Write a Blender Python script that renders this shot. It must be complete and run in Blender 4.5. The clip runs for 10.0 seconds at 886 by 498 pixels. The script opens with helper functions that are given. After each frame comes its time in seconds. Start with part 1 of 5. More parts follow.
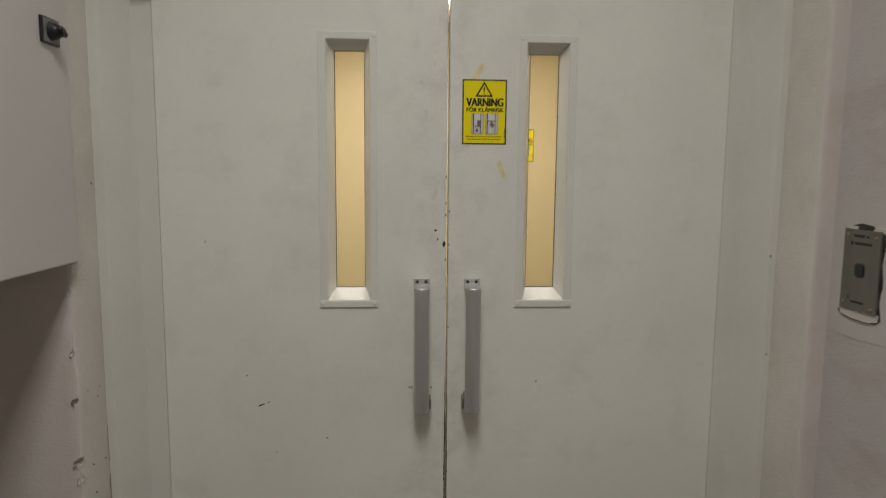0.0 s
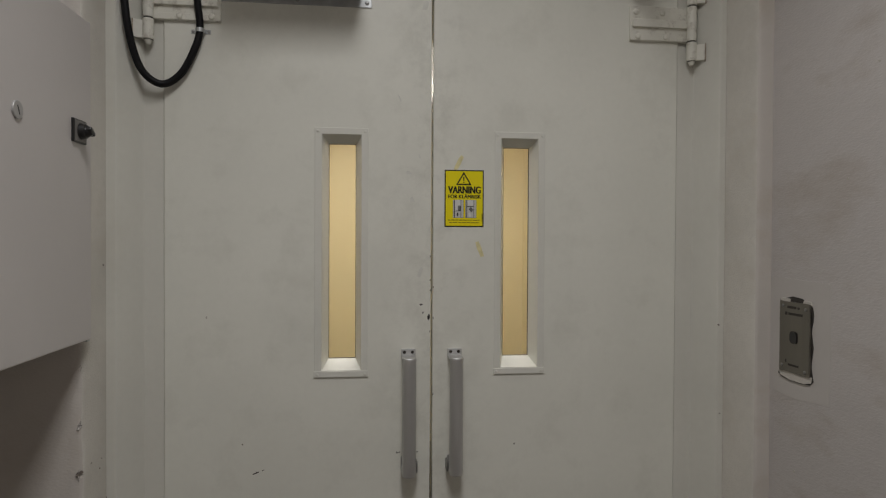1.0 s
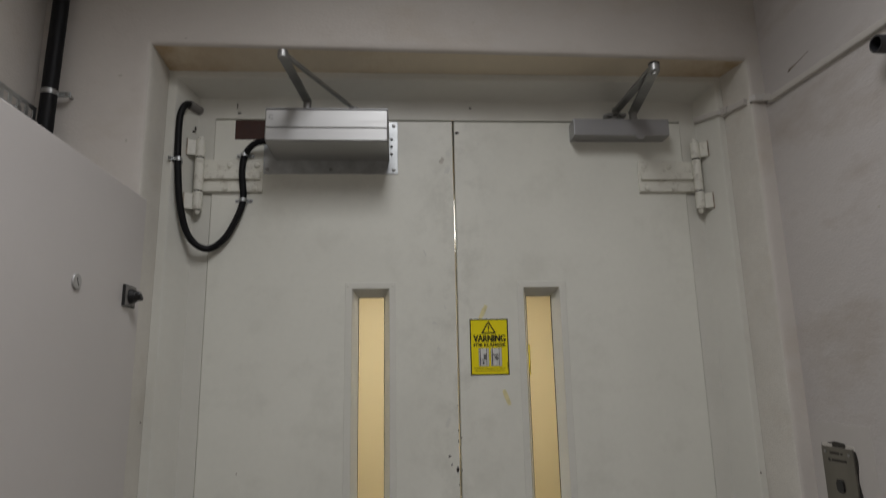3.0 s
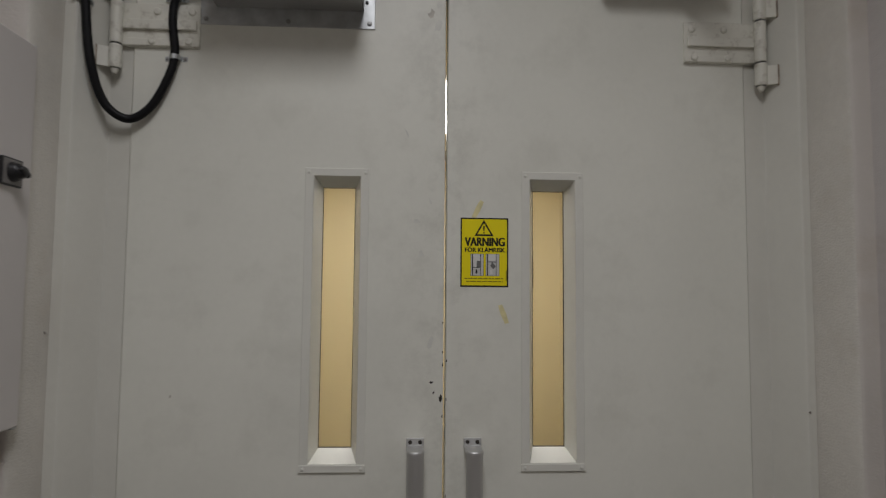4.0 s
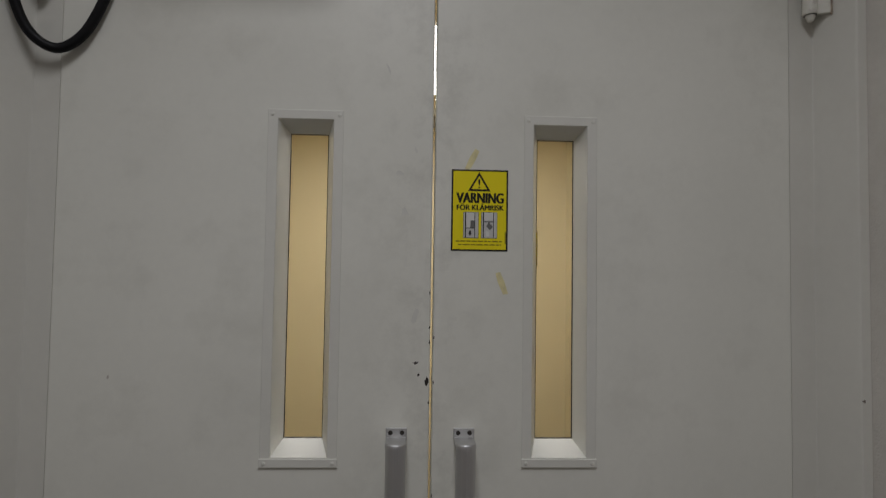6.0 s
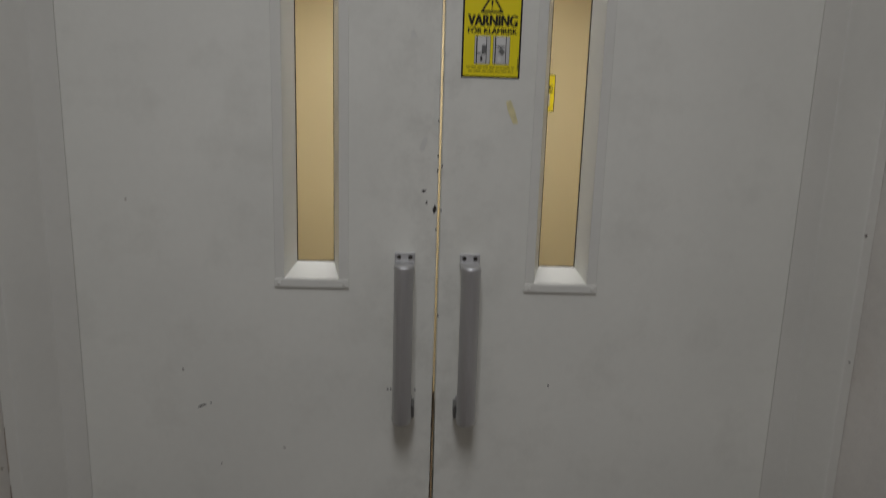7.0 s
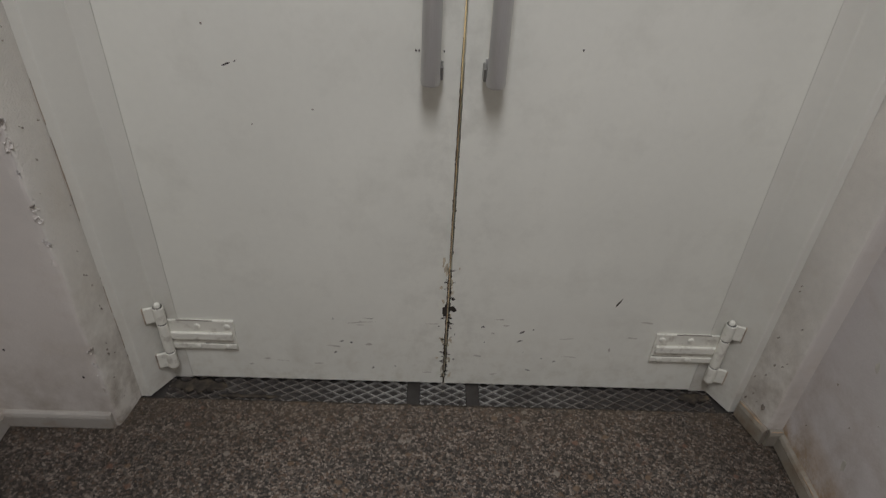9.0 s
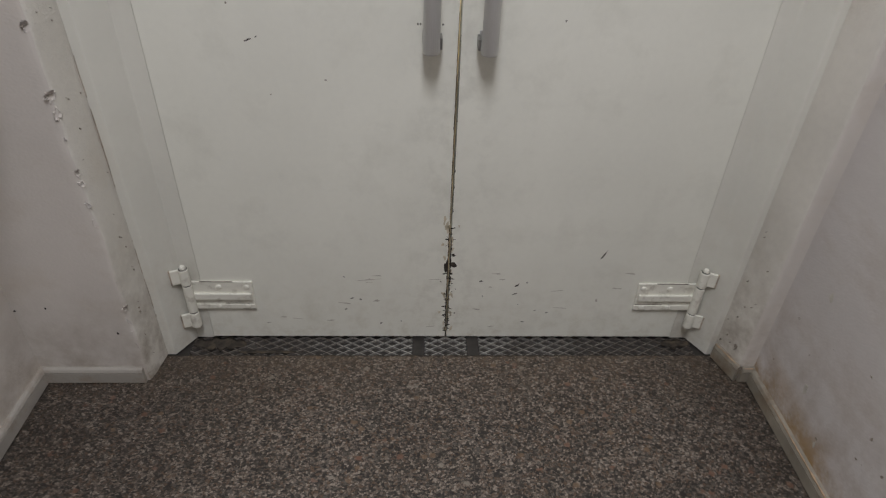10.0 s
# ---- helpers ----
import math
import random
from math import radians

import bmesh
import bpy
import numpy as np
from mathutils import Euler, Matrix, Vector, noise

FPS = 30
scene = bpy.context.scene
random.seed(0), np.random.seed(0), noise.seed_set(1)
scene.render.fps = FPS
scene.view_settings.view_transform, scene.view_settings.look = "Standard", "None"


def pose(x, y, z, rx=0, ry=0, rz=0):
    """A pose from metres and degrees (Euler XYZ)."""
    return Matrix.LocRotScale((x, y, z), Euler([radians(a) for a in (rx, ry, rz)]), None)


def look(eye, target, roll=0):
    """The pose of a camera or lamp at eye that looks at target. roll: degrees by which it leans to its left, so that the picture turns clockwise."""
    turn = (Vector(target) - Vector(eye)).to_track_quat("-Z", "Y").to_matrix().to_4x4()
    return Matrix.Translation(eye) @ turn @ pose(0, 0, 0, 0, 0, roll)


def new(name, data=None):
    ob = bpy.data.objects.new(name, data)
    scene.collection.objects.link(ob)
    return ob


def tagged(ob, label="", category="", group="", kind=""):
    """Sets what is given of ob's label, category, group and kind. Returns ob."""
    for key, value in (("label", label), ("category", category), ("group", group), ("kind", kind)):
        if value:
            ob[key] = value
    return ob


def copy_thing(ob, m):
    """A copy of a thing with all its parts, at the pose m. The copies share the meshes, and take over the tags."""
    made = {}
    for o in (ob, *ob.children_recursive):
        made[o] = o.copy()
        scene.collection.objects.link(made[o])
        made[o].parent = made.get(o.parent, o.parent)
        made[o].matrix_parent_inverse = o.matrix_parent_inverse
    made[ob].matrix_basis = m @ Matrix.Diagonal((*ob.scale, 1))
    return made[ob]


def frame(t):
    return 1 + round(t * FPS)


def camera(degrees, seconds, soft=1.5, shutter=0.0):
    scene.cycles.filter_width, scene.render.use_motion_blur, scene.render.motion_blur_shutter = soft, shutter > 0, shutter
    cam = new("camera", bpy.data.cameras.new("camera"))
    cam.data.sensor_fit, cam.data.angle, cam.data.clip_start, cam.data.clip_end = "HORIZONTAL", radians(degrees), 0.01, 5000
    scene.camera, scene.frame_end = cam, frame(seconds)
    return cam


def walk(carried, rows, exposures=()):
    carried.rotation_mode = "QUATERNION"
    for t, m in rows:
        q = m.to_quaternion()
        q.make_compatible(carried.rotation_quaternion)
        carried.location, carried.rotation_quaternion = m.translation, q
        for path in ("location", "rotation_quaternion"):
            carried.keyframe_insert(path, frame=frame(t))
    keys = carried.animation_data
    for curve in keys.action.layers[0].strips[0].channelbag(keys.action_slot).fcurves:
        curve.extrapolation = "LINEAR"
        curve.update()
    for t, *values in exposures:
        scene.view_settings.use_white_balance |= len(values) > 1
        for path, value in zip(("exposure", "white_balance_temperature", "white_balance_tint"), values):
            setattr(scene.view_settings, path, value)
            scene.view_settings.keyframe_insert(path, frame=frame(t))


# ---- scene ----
cam = camera(70.3, 10.0, soft=1.2, shutter=0.4)
PATH = [
    (0, (-0.091, -1.517, 1.440), (0.015, 0.468, 1.214), 0.5),
    (0.3, (-0.131, -1.583, 1.461), (0.042, 0.402, 1.282), -0.4),
    (0.5, (-0.157, -1.625, 1.475), (0.050, 0.360, 1.345), 0.4),
    (0.7, (-0.161, -1.640, 1.478), (0.066, 0.345, 1.397), 0.0),
    (1, (-0.167, -1.662, 1.483), (0.068, 0.324, 1.456), 0.3),
    (1.5, (-0.164, -1.662, 1.480), (0.068, 0.325, 1.452), 0.5),
    (1.7, (-0.160, -1.677, 1.498), (0.064, 0.311, 1.510), -0.4),
    (1.8, (-0.158, -1.684, 1.508), (0.060, 0.303, 1.578), -0.4),
    (2, (-0.155, -1.700, 1.526), (0.042, 0.270, 1.812), -1.6),
    (2.2, (-0.152, -1.711, 1.529), (0.013, 0.237, 1.954), -1.7),
    (2.5, (-0.146, -1.725, 1.535), (-0.012, 0.214, 2.009), -1.2),
    (3, (-0.148, -1.723, 1.507), (-0.021, 0.230, 1.917), -1.1),
    (3.2, (-0.162, -1.694, 1.498), (0.001, 0.288, 1.712), 0.1),
    (4.3, (-0.038, -1.266, 1.511), (0.047, 0.727, 1.644), 0.6),
    (4.5, (-0.020, -1.225, 1.493), (0.054, 0.768, 1.650), 0.6),
    (5, (-0.022, -1.167, 1.492), (0.076, 0.824, 1.647), 0.3),
    (5.2, (-0.040, -1.159, 1.500), (0.088, 0.832, 1.639), 0.4),
    (6.3, (-0.039, -1.161, 1.457), (0.047, 0.837, 1.477), 1.1),
    (6.5, (-0.039, -1.162, 1.449), (0.040, 0.835, 1.373), 1.3),
    (7, (-0.025, -1.169, 1.423), (0.034, 0.796, 1.055), 1.7),
    (7.2, (-0.026, -1.163, 1.415), (0.032, 0.773, 0.917), 1.6),
    (7.5, (-0.028, -1.156, 1.402), (0.002, 0.723, 0.718), 2.0),
    (7.8, (-0.040, -1.163, 1.379), (-0.005, 0.649, 0.534), 2.3),
    (8, (-0.047, -1.168, 1.363), (-0.005, 0.596, 0.422), 2.5),
    (8.5, (-0.053, -1.176, 1.333), (-0.001, 0.502, 0.245), 2.7),
    (9, (-0.058, -1.181, 1.317), (-0.006, 0.437, 0.143), 3.0),
    (9.5, (-0.051, -1.221, 1.295), (-0.013, 0.360, 0.071), 2.8),
    (10, (-0.093, -1.361, 1.325), (-0.004, 0.252, 0.145), 2.3),
]
walk(cam, [(t, look(eye, target, roll)) for t, eye, target, roll in PATH],
     exposures=[(0.0, -0.17, 6750, 10), (1.0, -0.42, 6550, 10), (1.6, -0.42, 6550, 10), (2.0, -0.53, 6450, 10), (2.5, -0.50, 6400, 10), (3.2, -0.45, 6400, 10),
                (4.5, -0.67, 6350, 12), (6.5, -0.74, 6200, 12), (7.0, -0.66, 6150, 12), (7.5, -0.43, 6100, 12), (8.0, -0.20, 6150, 12),
                (8.5, 0.01, 6200, 12), (9.0, 0.19, 6250, 12), (10.0, 0.44, 6250, 12)])

# ---- light ----
world = bpy.data.worlds.new("world")
scene.world = world
world.use_nodes = True
world.node_tree.nodes["Background"].inputs["Color"].default_value = (0.5, 0.5, 0.5, 1)
world.node_tree.nodes["Background"].inputs["Strength"].default_value = 0.02


def area_lamp(name, where, size_x, size_y, watts, color):
    lamp = bpy.data.lights.new(name, "AREA")
    lamp.shape, lamp.size, lamp.size_y = "RECTANGLE", size_x, size_y
    lamp.energy, lamp.color = watts, color
    ob = new(name, lamp)
    ob.location = where
    return ob


# the lobby's ceiling lamp, and the two lit panels in the lift car
lobby_light = area_lamp("lobby_ceiling_light", (-0.115, -1.50, 3.08), 0.45, 1.1, 24.5, (0.995, 0.983, 0.997))
lobby_light.data.spread = radians(138)
area_lamp("car_light", (0.0, 1.12, 2.17), 0.9, 0.25, 11, (1.0, 0.94, 0.84))


# ---- materials ----
def nodes_of(name):
    m = bpy.data.materials.new(name)
    m.use_nodes = True
    t = m.node_tree
    return m, t, t.nodes["Principled BSDF"]


def add(t, kind, **values):
    n = t.nodes.new(kind)
    for k, v in values.items():
        n.inputs[k.replace("_", " ")].default_value = v
    return n


def coords(t, stretch=(1, 1, 1)):
    g = t.nodes.new("ShaderNodeNewGeometry")
    m = t.nodes.new("ShaderNodeMapping")
    m.inputs["Scale"].default_value = stretch
    t.links.new(g.outputs["Position"], m.inputs["Vector"])
    return m.outputs["Vector"]


def ramp(t, source, stops):
    r = t.nodes.new("ShaderNodeValToRGB")
    while len(r.color_ramp.elements) < len(stops):
        r.color_ramp.elements.new(0.5)
    for e, (p, c) in zip(r.color_ramp.elements, stops):
        e.position, e.color = p, (*c, 1)
    t.links.new(source, r.inputs["Fac"])
    return r


def mix(t, fac, a, b, mode="MIX"):
    m = t.nodes.new("ShaderNodeMix")
    m.data_type, m.blend_type = "RGBA", mode
    for sock, v in ((m.inputs[0], fac), (m.inputs[6], a), (m.inputs[7], b)):
        if hasattr(v, "is_output"):
            t.links.new(v, sock)
        elif isinstance(v, (int, float)):
            sock.default_value = v
        else:
            sock.default_value = (*v, 1)
    return m.outputs[2]


def surface(name, color, rough=0.5, metal=0.0, vary=0.05, coarse=3.0, fine=60.0, bump=0.1, bump_scale=150.0,
            stretch=(1, 1, 1), stain=None, stain_amount=0.0, stain_scale=6.0, depth=0.001):
    """Paint, plaster, metal: colour varied at two scales, stains of their own colour, fine relief."""
    m, t, p = nodes_of(name)
    v = coords(t, stretch)
    big = add(t, "ShaderNodeTexNoise", Scale=coarse, Detail=4.0)
    small = add(t, "ShaderNodeTexNoise", Scale=fine, Detail=3.0)
    relief = add(t, "ShaderNodeTexNoise", Scale=bump_scale, Detail=3.0)
    for n in (big, small, relief):
        t.links.new(v, n.inputs["Vector"])
    dark = tuple(c * (1 - vary) for c in color)
    lite = tuple(min(1, c * (1 + vary)) for c in color)
    a = ramp(t, big.outputs["Fac"], [(0.35, dark), (0.65, lite)]).outputs["Color"]
    b = ramp(t, small.outputs["Fac"], [(0.3, (1 - vary,) * 3), (0.7, (1, 1, 1))]).outputs["Color"]
    c = mix(t, 0.7, a, b, "MULTIPLY")
    if stain:
        st = add(t, "ShaderNodeTexNoise", Scale=stain_scale, Detail=6.0, Roughness=0.65)
        t.links.new(v, st.inputs["Vector"])
        f = ramp(t, st.outputs["Fac"], [(0.52, (0, 0, 0)), (0.75, (stain_amount,) * 3)]).outputs["Color"]
        c = mix(t, f, c, stain)
    t.links.new(c, p.inputs["Base Color"])
    r = ramp(t, small.outputs["Fac"], [(0.3, (rough * 0.9,) * 3), (0.7, (min(1, rough * 1.1),) * 3)])
    t.links.new(r.outputs["Color"], p.inputs["Roughness"])
    p.inputs["Metallic"].default_value = metal
    if bump:
        bn = add(t, "ShaderNodeBump", Strength=bump, Distance=depth)
        t.links.new(relief.outputs["Fac"], bn.inputs["Height"])
        t.links.new(bn.outputs["Normal"], p.inputs["Normal"])
    return m


DOOR_PAINT = surface("door_paint", (0.798, 0.798, 0.716), 0.38, vary=0.03, bump=0.12, bump_scale=90,
                     stain=(0.605, 0.600, 0.525), stain_amount=0.40, stain_scale=7)
TRIM_PAINT = surface("trim_paint", (0.755, 0.752, 0.680), 0.35, vary=0.03, bump=0.08, bump_scale=70)
FRAME_PAINT = surface("frame_paint", (0.700, 0.693, 0.626), 0.42, vary=0.035, bump=0.15, bump_scale=60,
                      stain=(0.581, 0.542, 0.464), stain_amount=0.3, stain_scale=4)
HINGE_PAINT = surface("hinge_paint", (0.774, 0.764, 0.677), 0.4, vary=0.05, bump=0.25, bump_scale=130,
                      stain=(0.258, 0.213, 0.155), stain_amount=0.65, stain_scale=38)
PLASTER = surface("plaster", (0.632, 0.594, 0.546), 0.75, vary=0.04, coarse=2, fine=35, bump=0.28, bump_scale=150,
                  stretch=(0.8, 0.8, 1.3), stain=(0.50, 0.43, 0.34), stain_amount=0.4, stain_scale=5, depth=0.003)
# soffit plaster: yellowed and stained, its colour also lightened for warm bounced light
YELLOWED_LIT_SOFFIT = surface("yellowed_lit_plaster", (0.735, 0.651, 0.497), 0.7, vary=0.06, coarse=2, fine=35, bump=0.3, bump_scale=120,
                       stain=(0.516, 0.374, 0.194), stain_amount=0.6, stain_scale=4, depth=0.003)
ROUGHCAST = surface("roughcast", (0.585, 0.555, 0.535), 0.7, vary=0.06, coarse=2, fine=45, bump=0.30, bump_scale=170,
                    stretch=(1, 0.6, 1.6), stain=(0.361, 0.303, 0.245), stain_amount=0.55, stain_scale=4, depth=0.003)
FILLER = surface("filler", (0.570, 0.542, 0.515), 0.7, vary=0.04, bump=0.2, bump_scale=40)
BARE_GROUND_AND_SHADE = surface("bare_ground_and_pit_shade", (0.20, 0.175, 0.15), 0.9, vary=0.15, coarse=60, bump=0.5)
RAW_PLASTER = surface("raw_plaster", (0.600, 0.570, 0.520), 0.9, vary=0.06, bump=0.6, bump_scale=200)
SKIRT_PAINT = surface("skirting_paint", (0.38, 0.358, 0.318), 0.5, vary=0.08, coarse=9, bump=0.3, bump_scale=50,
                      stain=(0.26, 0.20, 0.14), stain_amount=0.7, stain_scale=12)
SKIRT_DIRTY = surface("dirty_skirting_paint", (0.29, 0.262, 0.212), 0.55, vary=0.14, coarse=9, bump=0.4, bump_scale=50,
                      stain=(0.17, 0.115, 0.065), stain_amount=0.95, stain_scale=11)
LOCK_GREY = surface("lock_grey", (0.47, 0.46, 0.45), 0.45, 0.4, vary=0.05, bump=0.1)
BARE_WOOD = surface("bare_wood", (0.42, 0.30, 0.19), 0.7, vary=0.2, coarse=30, fine=150, bump=0.4, bump_scale=200)
GRITTY = surface("gritty_plaster", (0.678, 0.652, 0.590), 0.75, vary=0.07, coarse=3, fine=60, bump=0.75, bump_scale=230,
                 stain=(0.56, 0.50, 0.41), stain_amount=0.35, stain_scale=8, depth=0.002)
DIRT = surface("packed_dirt", (0.048, 0.039, 0.029), 0.95, vary=0.4, coarse=60, fine=200, bump=0.9, bump_scale=220,
               stain=(0.125, 0.095, 0.055), stain_amount=0.6, stain_scale=30)
CRACK_AND_SHADE = surface("open_joint_and_shade", (0.40, 0.335, 0.26), 0.9, vary=0.3, coarse=50, bump=0.3)
KNOCK = surface("knocked_paint", (0.27, 0.235, 0.19), 0.8, vary=0.2, coarse=80, bump=0.3)
RUST_STAIN = surface("rust_stain", (0.56, 0.50, 0.37), 0.6, vary=0.15, coarse=60, bump=0.1)
CEILING_PAINT = surface("ceiling_paint", (0.78, 0.77, 0.74), 0.8, vary=0.04, bump=0.4, bump_scale=90)
CABINET_PAINT = surface("cabinet_paint", (0.610, 0.580, 0.560), 0.4, vary=0.025, bump=0.12, bump_scale=120)
ALUMINIUM = surface("aluminium", (0.62, 0.62, 0.61), 0.56, 1.0, vary=0.05, coarse=8, fine=90, bump=0.05,
                    bump_scale=200, stretch=(1, 1, 0.05))
CASE_ALUMINIUM = surface("case_aluminium", (0.52, 0.52, 0.51), 0.48, 1.0, vary=0.05, coarse=8, fine=120, bump=0.06,
                         bump_scale=250, stretch=(0.06, 1, 1))
SILVER_PAINT = surface("silver_paint", (0.40, 0.40, 0.405), 0.45, 0.7, vary=0.04, bump=0.1, bump_scale=300)
STEEL = surface("steel", (0.36, 0.36, 0.35), 0.45, 1.0, vary=0.1, coarse=15, bump=0.1, bump_scale=200)
GALVANISED = surface("galvanised", (0.55, 0.57, 0.57), 0.42, 1.0, vary=0.12, coarse=25, fine=90, bump=0.08)
PLATE_STEEL = surface("plate_steel", (0.25, 0.235, 0.205), 0.42, 0.85, vary=0.08, coarse=12, bump=0.1,
                      stretch=(1, 1, 0.15))
RUBBER = surface("black_rubber", (0.006, 0.006, 0.007), 0.5, vary=0.1, bump=0.1)
RUBBER.node_tree.nodes["Principled BSDF"].inputs["Specular IOR Level"].default_value = 0.22
BLACK_PLASTIC = surface("black_plastic", (0.015, 0.015, 0.016), 0.3, vary=0.05, bump=0.05)
GREY_PLASTIC = surface("grey_plastic", (0.20, 0.19, 0.18), 0.45, vary=0.05, bump=0.1)
DARK_PIPE = surface("dark_pipe", (0.030, 0.030, 0.033), 0.4, vary=0.1, bump=0.1)
TRUNKING = surface("trunking_plastic", (0.593, 0.568, 0.529), 0.45, vary=0.03, bump=0.1, bump_scale=60)
CHIP = surface("bare_chip", (0.035, 0.028, 0.022), 0.7, vary=0.3, coarse=60, fine=200, bump=0.3)
RUST = surface("red_primer", (0.048, 0.015, 0.009), 0.65, vary=0.2, coarse=20, bump=0.3)
SCUFF = surface("scuff", (0.52, 0.495, 0.43), 0.5, vary=0.15, coarse=40, bump=0.0)
SMUDGE = surface("smudge", (0.703, 0.703, 0.639), 0.45, vary=0.05, coarse=40, bump=0.0)
TAPE = surface("old_adhesive", (0.80, 0.73, 0.40), 0.5, vary=0.12, coarse=70, bump=0.2)
SILL_STEEL = surface("sill_steel", (0.06, 0.055, 0.05), 0.5, 0.5, vary=0.2, coarse=20, bump=0.3)
GRATE_STEEL = surface("grate_steel", (0.55, 0.54, 0.51), 0.4, 0.7, vary=0.2, coarse=30, bump=0.2,
                      stain=(0.07, 0.055, 0.045), stain_amount=0.8, stain_scale=7)
SIGN_YELLOW = surface("sign_yellow", (0.93, 0.79, 0.006), 0.35, vary=0.02, bump=0.03)
SIGN_BLACK = surface("sign_black", (0.008, 0.008, 0.007), 0.4, vary=0.05, bump=0.0)
SIGN_WHITE = surface("sign_white", (0.72, 0.72, 0.68), 0.4, vary=0.03, bump=0.0)
SIGN_LIGHT = surface("sign_light_grey", (0.60, 0.60, 0.57), 0.4, vary=0.03, bump=0.0)
SIGN_GREY = surface("sign_grey", (0.16, 0.16, 0.15), 0.4, vary=0.05, bump=0.0)
SIGN_OLIVE = surface("sign_fine_print", (0.30, 0.24, 0.01), 0.4, vary=0.05, bump=0.0)
CAR_WALL = surface("car_laminate", (0.71, 0.62, 0.41), 0.45, vary=0.03, coarse=1.5, fine=30, bump=0.05)
CAR_CEILING = surface("car_ceiling", (0.72, 0.62, 0.45), 0.5, vary=0.03, bump=0.05)
CAR_BASE = surface("car_skirting", (0.12, 0.10, 0.075), 0.5, vary=0.1, bump=0.1)
CAR_FLOOR = surface("car_floor", (0.13, 0.10, 0.075), 0.55, vary=0.2, coarse=30, fine=120, bump=0.2)
SHAFT = surface("shaft_concrete", (0.05, 0.05, 0.05), 0.9, vary=0.2, coarse=4, bump=0.4)


def grime_and_tone(mat, color, axis, stops, scale, low, high):
    """Dirt and tone of their own colour, broken up by noise, that change with the distance from the middle line or the
    floor.
    """
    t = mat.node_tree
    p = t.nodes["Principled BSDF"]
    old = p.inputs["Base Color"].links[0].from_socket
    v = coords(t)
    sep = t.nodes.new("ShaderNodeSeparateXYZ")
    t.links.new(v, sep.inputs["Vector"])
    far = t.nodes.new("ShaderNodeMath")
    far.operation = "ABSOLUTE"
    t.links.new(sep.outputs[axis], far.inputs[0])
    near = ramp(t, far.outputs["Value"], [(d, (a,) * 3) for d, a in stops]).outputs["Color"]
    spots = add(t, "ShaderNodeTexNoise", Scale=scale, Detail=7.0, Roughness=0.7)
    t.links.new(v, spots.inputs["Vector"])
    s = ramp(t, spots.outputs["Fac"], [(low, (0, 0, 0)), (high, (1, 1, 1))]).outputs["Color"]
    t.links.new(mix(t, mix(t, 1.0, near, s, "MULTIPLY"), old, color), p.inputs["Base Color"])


# hand dirt at the meeting edges, shoe dirt at the foot, treads worn bright in the middle of the threshold only
grime_and_tone(DOOR_PAINT, (0.426, 0.419, 0.361), "X", [(0.0, 0.45), (0.06, 0.3), (0.17, 0.0)], 11, 0.48, 0.72)
grime_and_tone(DOOR_PAINT, (0.490, 0.451, 0.335), "Z", [(0.0, 0.5), (0.12, 0.25), (0.30, 0.0)], 22, 0.48, 0.75)
grime_and_tone(GRATE_STEEL, (0.15, 0.125, 0.105), "X", [(0.08, 0.0), (0.40, 0.7), (0.75, 0.92)], 25, 0.15, 0.5)
grime_and_tone(YELLOWED_LIT_SOFFIT, (0.40, 0.25, 0.10), "X", [(0.52, 0.0), (0.70, 0.55), (0.80, 0.85)], 7, 0.32, 0.62)
grime_and_tone(GRITTY, (0.24, 0.195, 0.145), "Z", [(0.0, 0.95), (0.14, 0.6), (0.55, 0.0)], 14, 0.38, 0.68)
grime_and_tone(FRAME_PAINT, (0.387, 0.335, 0.258), "Z", [(0.0, 0.6), (0.15, 0.3), (0.5, 0.0)], 12, 0.45, 0.7)
grime_and_tone(PLASTER, (0.30, 0.25, 0.19), "Z", [(0.0, 0.85), (0.10, 0.45), (0.38, 0.0)], 14, 0.40, 0.70)
grime_and_tone(ROUGHCAST, (0.348, 0.213, 0.071), "Z", [(0.05, 0.95), (0.10, 0.6), (0.17, 0.0)], 6, 0.45, 0.62)
grime_and_tone(ROUGHCAST, (0.258, 0.187, 0.116), "Z", [(0.0, 0.9), (0.12, 0.5), (0.42, 0.0)], 13, 0.40, 0.70)


